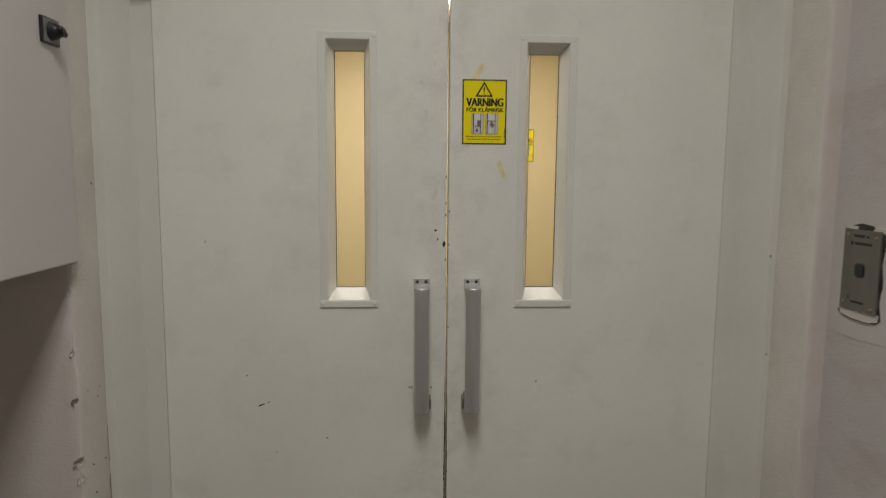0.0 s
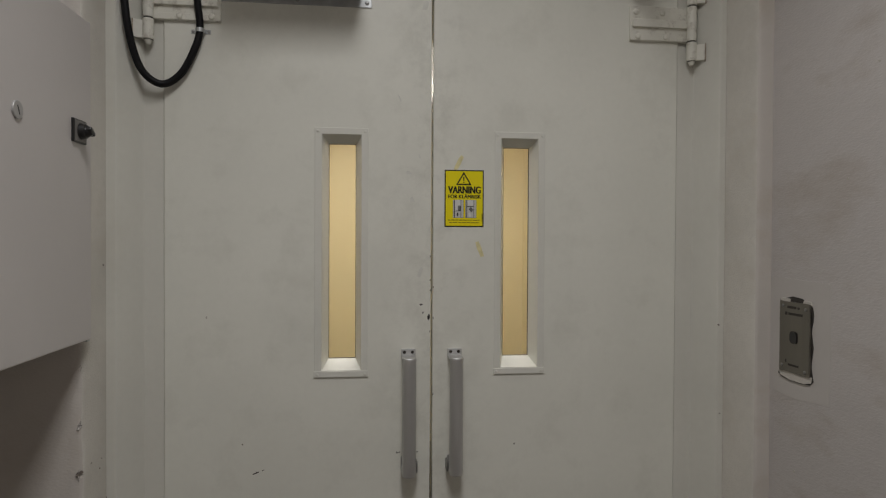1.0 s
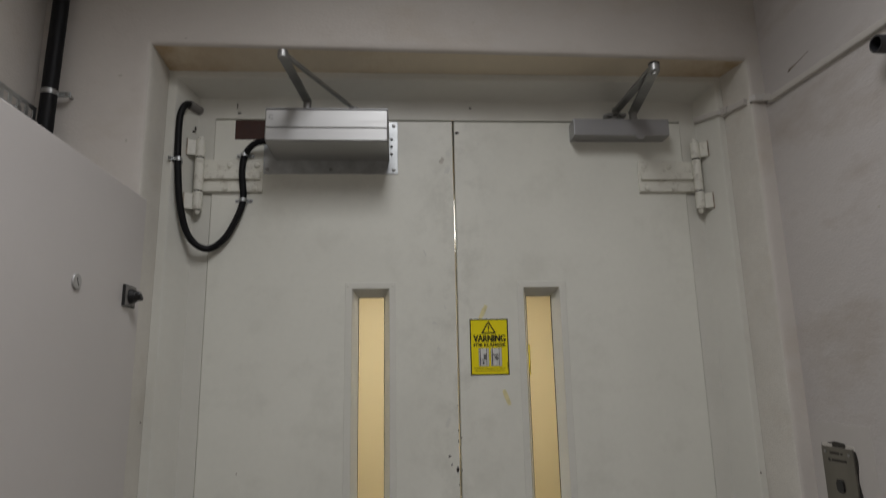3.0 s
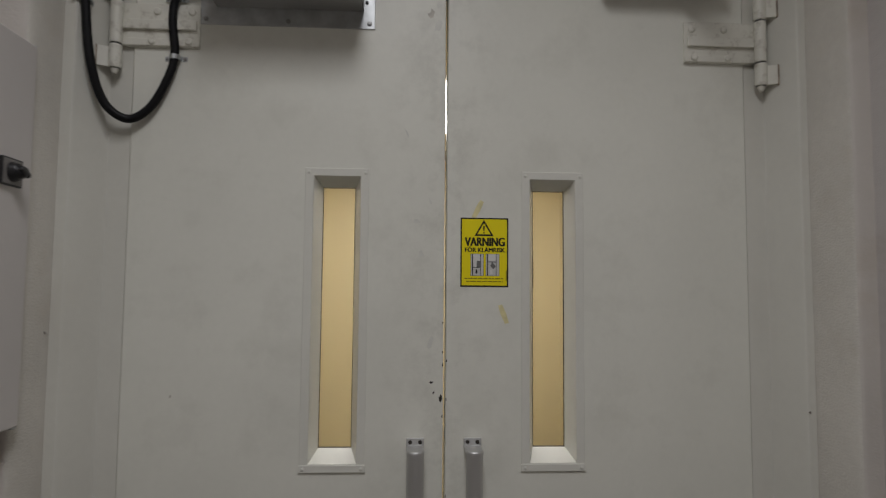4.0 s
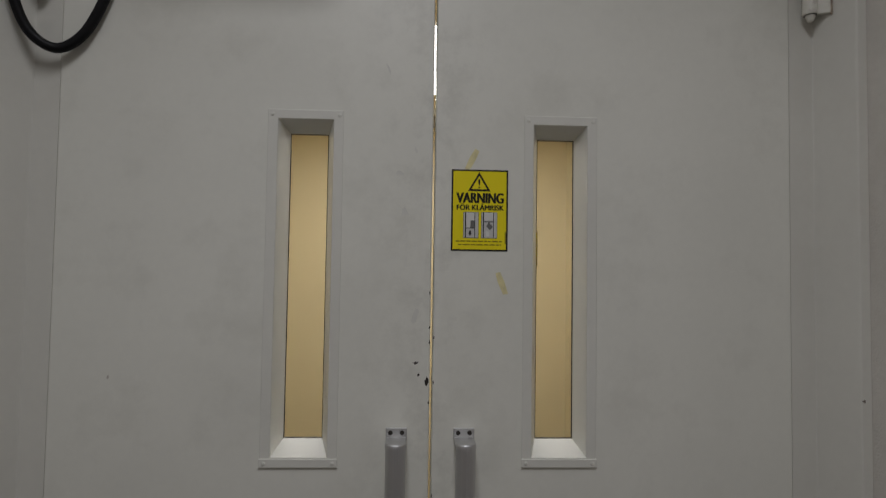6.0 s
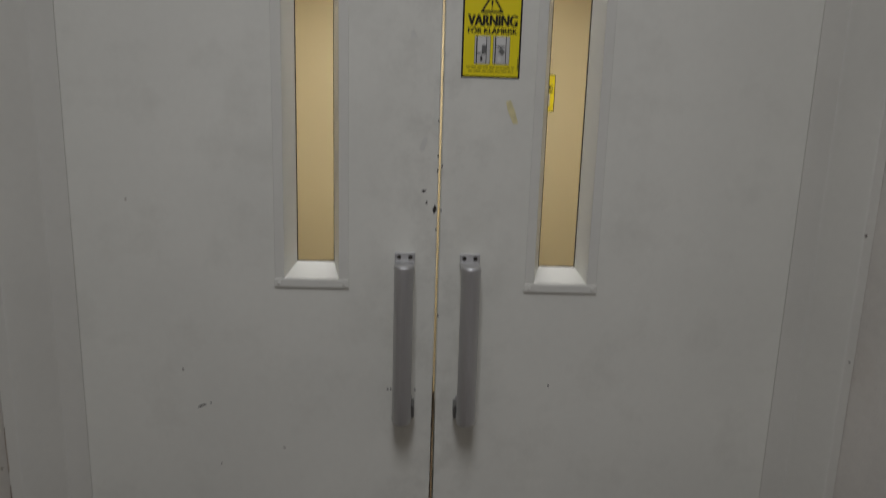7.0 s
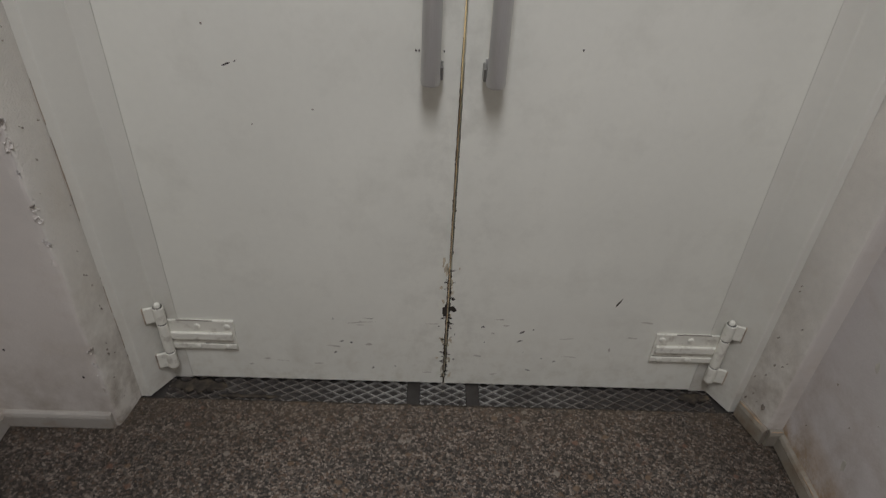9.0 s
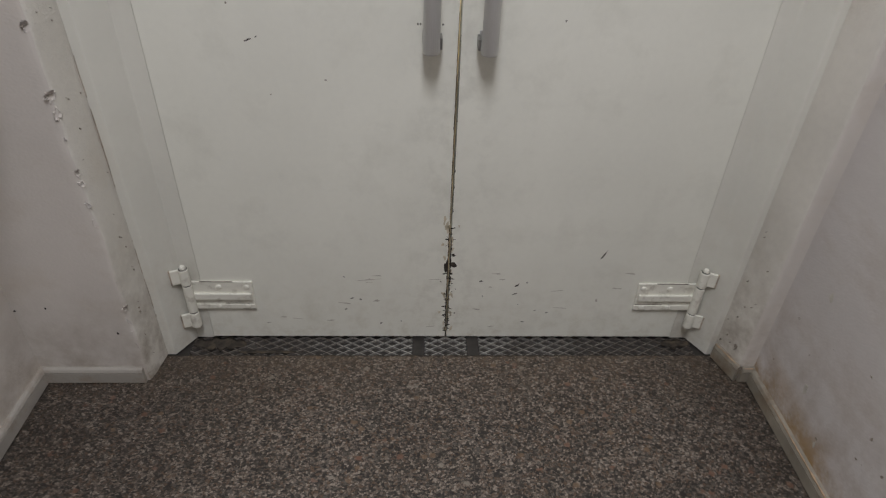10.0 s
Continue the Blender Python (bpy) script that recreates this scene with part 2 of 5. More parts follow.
def chip_floor():
    """Small quartz chips in grey, mauve, brown and cream set in a dark binder, with a few larger pink and ochre stones."""
    m, t, p = nodes_of("stone_chip_floor")
    v = coords(t, (1, 1.2, 1))
    wob = add(t, "ShaderNodeTexNoise", Scale=150.0, Detail=2.0)
    t.links.new(v, wob.inputs["Vector"])
    warp = mix(t, 0.011, v, wob.outputs["Color"], "ADD")
    cell = add(t, "ShaderNodeTexVoronoi", Scale=176.0, Randomness=1.0)
    edge = add(t, "ShaderNodeTexVoronoi", Scale=176.0, Randomness=1.0)
    edge.feature = "DISTANCE_TO_EDGE"
    big = add(t, "ShaderNodeTexVoronoi", Scale=50.0, Randomness=1.0)
    for n in (cell, edge, big):
        t.links.new(warp, n.inputs["Vector"])
    sep = t.nodes.new("ShaderNodeSeparateColor")
    t.links.new(cell.outputs["Color"], sep.inputs["Color"])
    tones = ramp(t, sep.outputs["Red"], [(0.0, (0.022, 0.018, 0.014)), (0.18, (0.055, 0.044, 0.035)),
                                         (0.38, (0.134, 0.089, 0.058)), (0.50, (0.106, 0.096, 0.080)),
                                         (0.64, (0.190, 0.154, 0.124)), (0.84, (0.320, 0.274, 0.228))])
    tones.color_ramp.interpolation = "CONSTANT"
    gaps = ramp(t, edge.outputs["Distance"], [(0.0, (0.28, 0.26, 0.24)), (0.12, (1, 1, 1))])
    big_sep = t.nodes.new("ShaderNodeSeparateColor")
    t.links.new(big.outputs["Color"], big_sep.inputs["Color"])
    picked = ramp(t, big_sep.outputs["Red"], [(0.945, (0, 0, 0)), (0.95, (1, 1, 1))]).outputs["Color"]
    inside = ramp(t, big.outputs["Distance"], [(0.34, (0.8, 0.8, 0.8)), (0.50, (0, 0, 0))]).outputs["Color"]
    stones = ramp(t, big_sep.outputs["Green"], [(0.0, (0.200, 0.105, 0.066)), (0.40, (0.185, 0.122, 0.072)),
                                                (0.70, (0.215, 0.135, 0.100)), (0.86, (0.300, 0.270, 0.225))])
    stones.color_ramp.interpolation = "CONSTANT"
    dirt = add(t, "ShaderNodeTexNoise", Scale=2.5, Detail=5.0)
    t.links.new(v, dirt.inputs["Vector"])
    worn = ramp(t, dirt.outputs["Fac"], [(0.35, (0.78, 0.76, 0.73)), (0.65, (1, 1, 1))])
    c = mix(t, 1.0, tones.outputs["Color"], gaps.outputs["Color"], "MULTIPLY")
    c = mix(t, mix(t, 1.0, picked, inside, "MULTIPLY"), c, stones.outputs["Color"])
    c = mix(t, 1.0, c, worn.outputs["Color"], "MULTIPLY")
    t.links.new(c, p.inputs["Base Color"])
    rr = ramp(t, sep.outputs["Green"], [(0.0, (0.35,) * 3), (1.0, (0.65,) * 3)])
    t.links.new(rr.outputs["Color"], p.inputs["Roughness"])
    b = add(t, "ShaderNodeBump", Strength=0.5, Distance=0.001)
    t.links.new(edge.outputs["Distance"], b.inputs["Height"])
    t.links.new(b.outputs["Normal"], p.inputs["Normal"])
    return m


FLOOR = chip_floor()
grime_and_tone(FLOOR, (0.105, 0.074, 0.046), "Y", [(0.07, 0.55), (0.15, 0.30), (0.28, 0.0)], 12, 0.35, 0.6)
# darker towards the side walls, broken up by noise
grime_and_tone(FLOOR, (0.020, 0.016, 0.013), "X", [(0.42, 0.0), (0.72, 0.42), (1.0, 0.60)], 60, 0.30, 0.60)


def glass():
    m, t, p = nodes_of("window_glass")
    p.inputs["Base Color"].default_value = (0.97, 0.98, 0.97, 1)
    p.inputs["Roughness"].default_value = 0.0
    p.inputs["IOR"].default_value = 1.45
    p.inputs["Transmission Weight"].default_value = 1.0
    return m


GLASS = glass()


def lit_panel():
    m, t, p = nodes_of("lit_panel")
    p.inputs["Base Color"].default_value = (0.9, 0.88, 0.82, 1)
    p.inputs["Emission Color"].default_value = (1.0, 0.95, 0.86, 1)
    p.inputs["Emission Strength"].default_value = 4.0
    return m


LIT_PANEL = lit_panel()


# ---- mesh helpers ----
def thing(name, where, label, category, group="", kind=""):
    ob = new(name)
    ob.location = where
    ob.empty_display_size = 0.05
    return tagged(ob, label, category, group, kind)


def part(name, bm, material, parent=None, label="", smooth=False, at=None):
    me = bpy.data.meshes.new(name)
    bmesh.ops.recalc_face_normals(bm, faces=bm.faces)
    bm.to_mesh(me)
    bm.free()
    me.materials.append(material)
    for poly in me.polygons:
        poly.use_smooth = smooth
    ob = new(name, me)
    ob.parent = parent
    if at is not None:
        ob.location = at
    if label:
        ob["label"] = label
    return ob


def shared(name, mesh, parent, at):
    ob = new(name, mesh)
    ob.parent, ob.location = parent, at
    return ob


def box(x0, x1, y0, y1, z0, z1, bevel=0.0, segments=2, bm=None):
    b = bmesh.new()
    r = bmesh.ops.create_cube(b, size=1.0)
    for v in r["verts"]:
        v.co = Vector(((x0 + x1) / 2 + v.co.x * (x1 - x0), (y0 + y1) / 2 + v.co.y * (y1 - y0),
                       (z0 + z1) / 2 + v.co.z * (z1 - z0)))
    if bevel:
        bmesh.ops.bevel(b, geom=b.edges[:], offset=bevel, segments=segments, profile=0.5, affect="EDGES")
    return joined(bm, b)


def joined(bm, b):
    """b, or bm with b's mesh put into it."""
    if bm is None:
        return b
    tmp = bpy.data.meshes.new("tmp")
    b.to_mesh(tmp)
    b.free()
    bm.from_mesh(tmp)
    bpy.data.meshes.remove(tmp)
    return bm


def rod(a, c, radius, radius2=None, sides=20, bevel=0.0, bm=None):
    a, c = Vector(a), Vector(c)
    b = bmesh.new()
    r2 = radius if radius2 is None else radius2
    bmesh.ops.create_cone(b, cap_ends=True, segments=sides, radius1=radius, radius2=r2, depth=(c - a).length)
    if bevel:
        caps = [e for e in b.edges if abs(e.verts[0].co.z - e.verts[1].co.z) < 1e-6]
        bmesh.ops.bevel(b, geom=caps, offset=bevel, segments=2, profile=0.5, affect="EDGES")
    m = Matrix.Translation((a + c) / 2) @ (c - a).to_track_quat("Z", "Y").to_matrix().to_4x4()
    bmesh.ops.transform(b, matrix=m, verts=b.verts)
    return joined(bm, b)


def smooth_line(points, steps=8):
    """A smooth line through the points."""
    pts = [Vector(p) for p in points]
    out = []
    for i in range(len(pts) - 1):
        p0, p1, p2, p3 = pts[max(i - 1, 0)], pts[i], pts[i + 1], pts[min(i + 2, len(pts) - 1)]
        for k in range(steps):
            u = k / steps
            out.append(0.5 * ((2 * p1) + (p2 - p0) * u + (2 * p0 - 5 * p1 + 4 * p2 - p3) * u * u
                              + (3 * p1 - p0 - 3 * p2 + p3) * u ** 3))
    return out + [pts[-1]]


def tube(points, radius, sides=14):
    b = bmesh.new()
    rings = []
    side = Vector((0, 1, 0))
    for i, p in enumerate(points):
        d = (points[min(i + 1, len(points) - 1)] - points[max(i - 1, 0)]).normalized()
        n = (side - d * side.dot(d)).normalized()
        w = d.cross(n)
        rings.append([b.verts.new(p + radius * (math.cos(2 * math.pi * k / sides) * n
                                                + math.sin(2 * math.pi * k / sides) * w)) for k in range(sides)])
    for r, s in zip(rings, rings[1:]):
        for k in range(sides):
            b.faces.new((r[k], r[(k + 1) % sides], s[(k + 1) % sides], s[k]))
    b.faces.new(rings[0])
    b.faces.new(rings[-1][::-1])
    return b


def ring(loops):
    """A closed frame from rectangles (x0, x1, z0, z1, y), each joined to the next and the last to the first."""
    b = bmesh.new()
    rs = [[b.verts.new(c) for c in ((x0, y, z0), (x1, y, z0), (x1, y, z1), (x0, y, z1))] for x0, x1, z0, z1, y in loops]
    for i, r in enumerate(rs):
        s = rs[(i + 1) % len(rs)]
        for k in range(4):
            b.faces.new((r[k], r[(k + 1) % 4], s[(k + 1) % 4], s[k]))
    return b


def arch(section, pieces=1, rough=None, tilt=None):
    """A frame open at the floor, up one side, across and down the other. section: (x_left, x_right, z_top, y), closed.
    rough: by how much each of them wanders; tilt: how far each one's top falls from left to right, in metres per metre."""
    b = bmesh.new()
    rows = []
    for i, (xl, xr, zt, y) in enumerate(section):
        fall = tilt[i] if tilt else 0
        pts = [(xl, y, zt * k / pieces) for k in range(pieces)]
        pts += [(xl + (xr - xl) * k / pieces, y, zt) for k in range(pieces)]
        pts += [(xr, y, zt * (1 - k / pieces)) for k in range(pieces + 1)]
        amp = rough[i] if rough else 0
        row = []
        for p in pts:
            q = Vector(p)
            q.z -= fall * q.x * p[2] / zt
            if amp:
                amp *= 0.25 if abs(p[2] - zt) < 1e-6 else 1.0
                q += amp * noise.noise_vector(q * 9) + 0.5 * amp * noise.noise_vector(q * 37)
                q.z = max(q.z, 0) if p[2] > 0 else 0
            row.append(b.verts.new(q))
        rows.append(row)
    for i, r in enumerate(rows):
        s = rows[(i + 1) % len(rows)]
        for k in range(len(r) - 1):
            b.faces.new((r[k], r[k + 1], s[k + 1], s[k]))
    b.faces.new([r[0] for r in rows])
    b.faces.new([r[-1] for r in rows][::-1])
    return b


def prism(outline, y0, y1, bm=None):
    """An outline in x and z, drawn out from y0 to y1."""
    b = bmesh.new()
    f = [b.verts.new((x, y0, z)) for x, z in outline]
    g = [b.verts.new((x, y1, z)) for x, z in outline]
    b.faces.new(f)
    b.faces.new(g[::-1])
    for i in range(len(f)):
        j = (i + 1) % len(f)
        b.faces.new((f[i], f[j], g[j], g[i]))
    return joined(bm, b)


def blot(w, h, seed, turn=0.0, n=9, sharp=0.35):
    """An uneven flake outline about w by h, turned by that many degrees."""
    rnd = random.Random(seed)
    out = []
    for k in range(n):
        a = 2 * math.pi * k / n
        s = 1 + sharp * rnd.uniform(-1, 1)
        x, z = 0.5 * w * math.cos(a) * s, 0.5 * h * math.sin(a) * s
        c, d = math.cos(radians(turn)), math.sin(radians(turn))
        out.append((x * c - z * d, x * d + z * c))
    return out


def disc(radius, y0, y1, sides=16):
    return prism([(radius * math.cos(2 * math.pi * k / sides), radius * math.sin(2 * math.pi * k / sides))
                  for k in range(sides)], y0, y1)


def bolt_head(radius, height):
    """A low rounded head that stands out towards -y."""
    b = bmesh.new()
    prof = [(radius, 0), (radius, -0.5 * height), (0.75 * radius, -0.9 * height), (0.35 * radius, -height)]
    rows = [[b.verts.new((r * math.cos(math.pi * k / 8), y, r * math.sin(math.pi * k / 8))) for k in range(16)]
            for r, y in prof]
    for r, s in zip(rows, rows[1:]):
        for k in range(16):
            b.faces.new((r[k], r[(k + 1) % 16], s[(k + 1) % 16], s[k]))
    b.faces.new(rows[-1])
    b.faces.new(rows[0][::-1])
    return b


def lettering(words, height, width, bold):
    """Built-in lettering as a mesh, centred, that wide and its capitals that high, in x and z. bold: by how much each stroke is widened."""
    cu = bpy.data.curves.new("lettering", "FONT")
    cu.body, cu.size, cu.extrude, cu.resolution_u = words, 1.0, 0.004, 3
    ob = bpy.data.objects.new("lettering", cu)
    scene.collection.objects.link(ob)
    dg = bpy.context.evaluated_depsgraph_get()
    me = bpy.data.meshes.new_from_object(ob.evaluated_get(dg))
    bpy.data.objects.remove(ob)
    one = bmesh.new()
    one.from_mesh(me)
    xs = [v.co.x for v in one.verts]
    x0, x1 = min(xs), max(xs)
    one.free()
    b = bmesh.new()
    copies = 5
    for k in range(copies):
        c = bmesh.new()
        c.from_mesh(me)
        shift = bold * (2 * k / (copies - 1) - 1)
        for v in c.verts:
            v.co = Vector(((v.co.x - (x0 + x1) / 2) * (width - 2 * bold) / (x1 - x0) + shift, -v.co.z * 0.05 - 0.00003 * k,
                           v.co.y * height / 0.729))
        joined(b, c)
    bpy.data.meshes.remove(me)
    return b


# ---- the setting ----
LEFT, RIGHT, BACK, TOP = -1.085, 0.855, -3.6, 3.15
FRONT = -0.165          # the door wall's face
LEAF, HEAD = 0.681, 2.25  # width and height of one door leaf

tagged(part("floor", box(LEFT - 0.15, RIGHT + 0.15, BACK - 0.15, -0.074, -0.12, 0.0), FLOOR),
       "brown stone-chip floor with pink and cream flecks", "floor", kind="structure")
tagged(part("ceiling", box(LEFT - 0.15, RIGHT + 0.15, BACK - 0.15, 0.12, TOP, TOP + 0.15), CEILING_PAINT),
       "white painted lobby ceiling", "ceiling", kind="structure")
tagged(part("wall_left", box(LEFT - 0.15, LEFT, BACK, 0.12, 0.0, TOP), PLASTER),
       "off-white painted plaster side wall", "wall", kind="structure")
tagged(part("wall_right", box(RIGHT, RIGHT + 0.15, BACK, 0.12, 0.0, TOP), ROUGHCAST),
       "off-white painted wall with coarse texture", "wall", kind="structure")
tagged(part("wall_back", box(LEFT - 0.15, RIGHT + 0.15, BACK - 0.15, BACK, 0.0, TOP), PLASTER),
       "plain off-white wall opposite the lift", "wall", kind="structure")

wall = part("wall_front", arch([
    (-0.7932, 0.7852, 2.3667, 0.12), (-0.7932, 0.7852, 2.3667, -0.066), (-0.803, 0.806, 2.379, -0.14),
    (-0.8055, 0.8105, 2.3815, -0.155), (-0.809, 0.8145, 2.3845, -0.1625), (-0.816, 0.822, 2.390, FRONT), (-0.832, 0.836, 2.404, FRONT),
    (LEFT, RIGHT, TOP, FRONT), (LEFT, RIGHT, TOP, 0.12)],
    pieces=120, rough=[0, 0, 0.0015, 0.003, 0.004, 0.003, 0, 0, 0], tilt=[0, 0, 0.012, 0.014, 0.014, 0.014, 0.014, 0, 0]), PLASTER, smooth=True)
wall.data.set_sharp_from_angle(angle=radians(60))
# soffit faces take the colour lightened for bounced light, side reveals the gritty plaster
wall.data.materials.append(YELLOWED_LIT_SOFFIT)
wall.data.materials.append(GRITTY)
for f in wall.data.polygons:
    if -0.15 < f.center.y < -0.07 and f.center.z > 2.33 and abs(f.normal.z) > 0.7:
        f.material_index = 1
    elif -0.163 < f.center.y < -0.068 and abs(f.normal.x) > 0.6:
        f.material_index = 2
tagged(wall, "worn off-white plaster wall round the lift doors", "wall", kind="structure")

# pressed steel: a flat strip beside the leaf, a steep splay, and a narrow lip that faces the lobby
frame_bm = arch([
    (-LEAF - 0.0010, LEAF + 0.0010, HEAD + 0.0055, 0.06), (-LEAF - 0.0010, LEAF + 0.0010, HEAD + 0.0055, 0.003),
    (-0.728, 0.728, 2.316, 0.003), (-0.7305, 0.7305, 2.3185, 0.0005), (-0.7685, 0.7655, 2.346, -0.065),
    (-0.7715, 0.7685, 2.349, -0.068), (-0.7930, 0.7850, 2.3665, -0.068), (-0.7930, 0.7850, 2.3665, 0.06)])
tagged(part("door_frame", frame_bm, FRAME_PAINT), "off-white painted steel lift door frame", "door frame", kind="structure")


def skirting(name, path, height, thick, label, mat):
    """A painted skirting along a line of points on the floor; it stands out to the line's left."""
    pts = [Vector((x, y, 0)) for x, y in path]
    g = thick - 0.004
    prof = [(0, 0), (g, 0), (g, 0.003), (thick, 0.004), (thick, height - 0.013), (g, height - 0.0125), (g, height - 0.0112),
            (thick, height - 0.0105), (thick - 0.003, height - 0.003), (thick - 0.007, height), (0, height)]
    b = bmesh.new()
    rows = []
    for i, p in enumerate(pts):
        d0 = (pts[i] - pts[i - 1]).normalized() if i else (pts[1] - pts[0]).normalized()
        d1 = (pts[i + 1] - pts[i]).normalized() if i + 1 < len(pts) else d0
        n0, n1 = Vector((-d0.y, d0.x, 0)), Vector((-d1.y, d1.x, 0))
        n = (n0 + n1).normalized()
        n /= max(0.4, n.dot(n0))
        rows.append([b.verts.new(p + n * o + Vector((0, 0, z))) for o, z in prof])
    for r, s in zip(rows, rows[1:]):
        for k in range(len(prof)):
            b.faces.new((r[k], r[(k + 1) % len(prof)], s[(k + 1) % len(prof)], s[k]))
    b.faces.new(rows[0])
    b.faces.new(rows[-1][::-1])
    return tagged(part(name, b, mat), label, "skirting board", kind="structure")


def bare_edge(board, x0, y0, x1, y1, z, seed):
    """Paint knocked off a board's upper edge down to the wood: an uneven strip."""
    a, c = Vector((x0, y0, z)), Vector((x1, y1, z))
    n = max(6, int((c - a).length / 0.006))
    side = Vector((-(c - a).y, (c - a).x, 0)).normalized()
    b = bmesh.new()
    rows = []
    for k in range(n + 1):
        p = a.lerp(c, k / n)
        w = 0.0035 * math.sin(math.pi * k / n) ** 0.4 * (0.35 + 1.3 * abs(noise.noise(Vector((seed, 40 * p.x, 40 * p.y)))))
        rows.append([b.verts.new(p + side * o + Vector((0, 0, h))) for o, h in ((-w, 0.0004), (w * 0.5, 0.0006), (w * 0.6, -0.0006 - 0.5 * w), (-w, -0.003))])
    for r, q in zip(rows, rows[1:]):
        for k in range(4):
            b.faces.new((r[k], r[(k + 1) % 4], q[(k + 1) % 4], q[k]))
    b.faces.new(rows[0])
    b.faces.new(rows[-1][::-1])
    part("bare_edge", b, BARE_WOOD, board, "bare wood where the paint is knocked off")


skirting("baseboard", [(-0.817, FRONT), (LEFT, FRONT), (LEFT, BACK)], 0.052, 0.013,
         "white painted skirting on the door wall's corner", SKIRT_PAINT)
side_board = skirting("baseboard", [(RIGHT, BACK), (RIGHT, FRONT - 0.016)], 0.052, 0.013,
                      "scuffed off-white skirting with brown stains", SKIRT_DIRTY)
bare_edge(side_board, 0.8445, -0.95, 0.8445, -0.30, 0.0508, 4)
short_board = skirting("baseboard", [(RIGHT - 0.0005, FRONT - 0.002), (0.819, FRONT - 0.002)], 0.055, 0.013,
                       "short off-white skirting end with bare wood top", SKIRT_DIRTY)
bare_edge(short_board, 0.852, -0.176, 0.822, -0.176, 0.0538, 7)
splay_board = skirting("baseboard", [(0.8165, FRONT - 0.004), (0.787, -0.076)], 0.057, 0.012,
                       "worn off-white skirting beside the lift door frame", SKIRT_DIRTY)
bare_edge(splay_board, 0.8065, -0.160, 0.778, -0.080, 0.0558, 9)

# threshold: a dark steel sill, with expanded metal laid in three lengths
sill = tagged(part("door_sill", box(-0.785, 0.785, -0.074, 0.115, -0.12, -0.007), SILL_STEEL),
              "dark steel door sill", "door sill", kind="structure")


def grating(x0, x1, y0, y1, pitch=0.047, rise=0.0260, width=0.0040):
    """Expanded metal: strands that cross in diamonds."""
    b = bmesh.new()
    slope = rise / pitch
    for sign in (1, -1):
        span = (y1 - y0) / slope
        n0 = math.floor((x0 - span) / pitch) - 1
        n1 = math.ceil((x1 + span) / pitch) + 1
        for k in range(n0, n1):
            xa, xb = k * pitch, k * pitch + sign * span
            u0, u1 = 0.0, 1.0
            for limit, side in ((x0, -1), (x1, 1)):
                for a, c, which in ((xa, xb, 0), (xb, xa, 1)):
                    if (a - limit) * side > 0:
                        if (c - limit) * side >= 0:
                            u0, u1 = 1.0, 0.0
                        else:
                            cut = (limit - xa) / (xb - xa)
                            if which == 0:
                                u0 = max(u0, cut)
                            else:
                                u1 = min(u1, cut)
            if u1 - u0 < 0.02:
                continue
            p = Vector((xa + (xb - xa) * u0, y0 + (y1 - y0) * u0, 0))
            q = Vector((xa + (xb - xa) * u1, y0 + (y1 - y0) * u1, 0))
            d = (q - p).normalized()
            w = Vector((-d.y, d.x, 0)) * width / 2
            top, low = Vector((0, 0, -0.001 - 0.0004 * (sign > 0))), Vector((0, 0, -0.0072))
            t = [b.verts.new(v + top) for v in (p - 0.6 * w, p + 0.6 * w, q + 0.6 * w, q - 0.6 * w)]
            l = [b.verts.new(v + low) for v in (p - w, p + w, q + w, q - w)]
            b.faces.new(t)
            for i in range(4):
                b.faces.new((t[i], t[(i + 1) % 4], l[(i + 1) % 4], l[i]))
    return b


for gx0, gx1 in ((-0.735, -0.099), (-0.062, 0.060), (0.098, 0.735)):
    g = thing("threshold_grating", ((gx0 + gx1) / 2, -0.037, -0.007),
              "worn expanded-metal grating in the lift threshold", "grating", "threshold gratings")
    m = (gx0 + gx1) / 2
    part("mesh", grating(gx0 - m, gx1 - m, -0.036, 0.052), GRATE_STEEL, g, at=(0, 0, 0.007))
for bx in (-0.0805, 0.079):
    tagged(part("threshold_plate", box(bx - 0.0175, bx + 0.0175, -0.0735, 0.04, -0.007, -0.0005, 0.001), SILL_STEEL),
           "dirty brown steel plate between threshold gratings", "plate", "threshold plates")


def dirt_bank(x0, x1, yc, half, height, seed):
    """Packed dirt with a ragged edge, low and rounded."""
    b = bmesh.new()
    n = max(8, int((x1 - x0) / 0.005))
    rows = []
    for k in range(n + 1):
        x = x0 + (x1 - x0) * k / n
        fade = math.sin(math.pi * k / n) ** 0.35
        w0 = half * fade * (0.45 + 1.1 * abs(noise.noise(Vector((x * 30, seed, 0.2)))))
        w1 = half * fade * (0.45 + 1.1 * abs(noise.noise(Vector((x * 34, seed, 3.7)))))
        h = height * fade * (0.7 + 0.6 * noise.noise(Vector((x * 50, seed, 7.1))))
        rows.append([b.verts.new((x, yc + o, z)) for o, z in ((-w0, 0.0), (-0.5 * w0, 0.7 * h), (0.0, h), (0.5 * w1, 0.7 * h), (w1, 0.0))])
    for r, q in zip(rows, rows[1:]):
        for k in range(4):
            b.faces.new((r[k], r[k + 1], q[k + 1], q[k]))
        b.faces.new((r[4], r[0], q[0], q[4]))
    return b


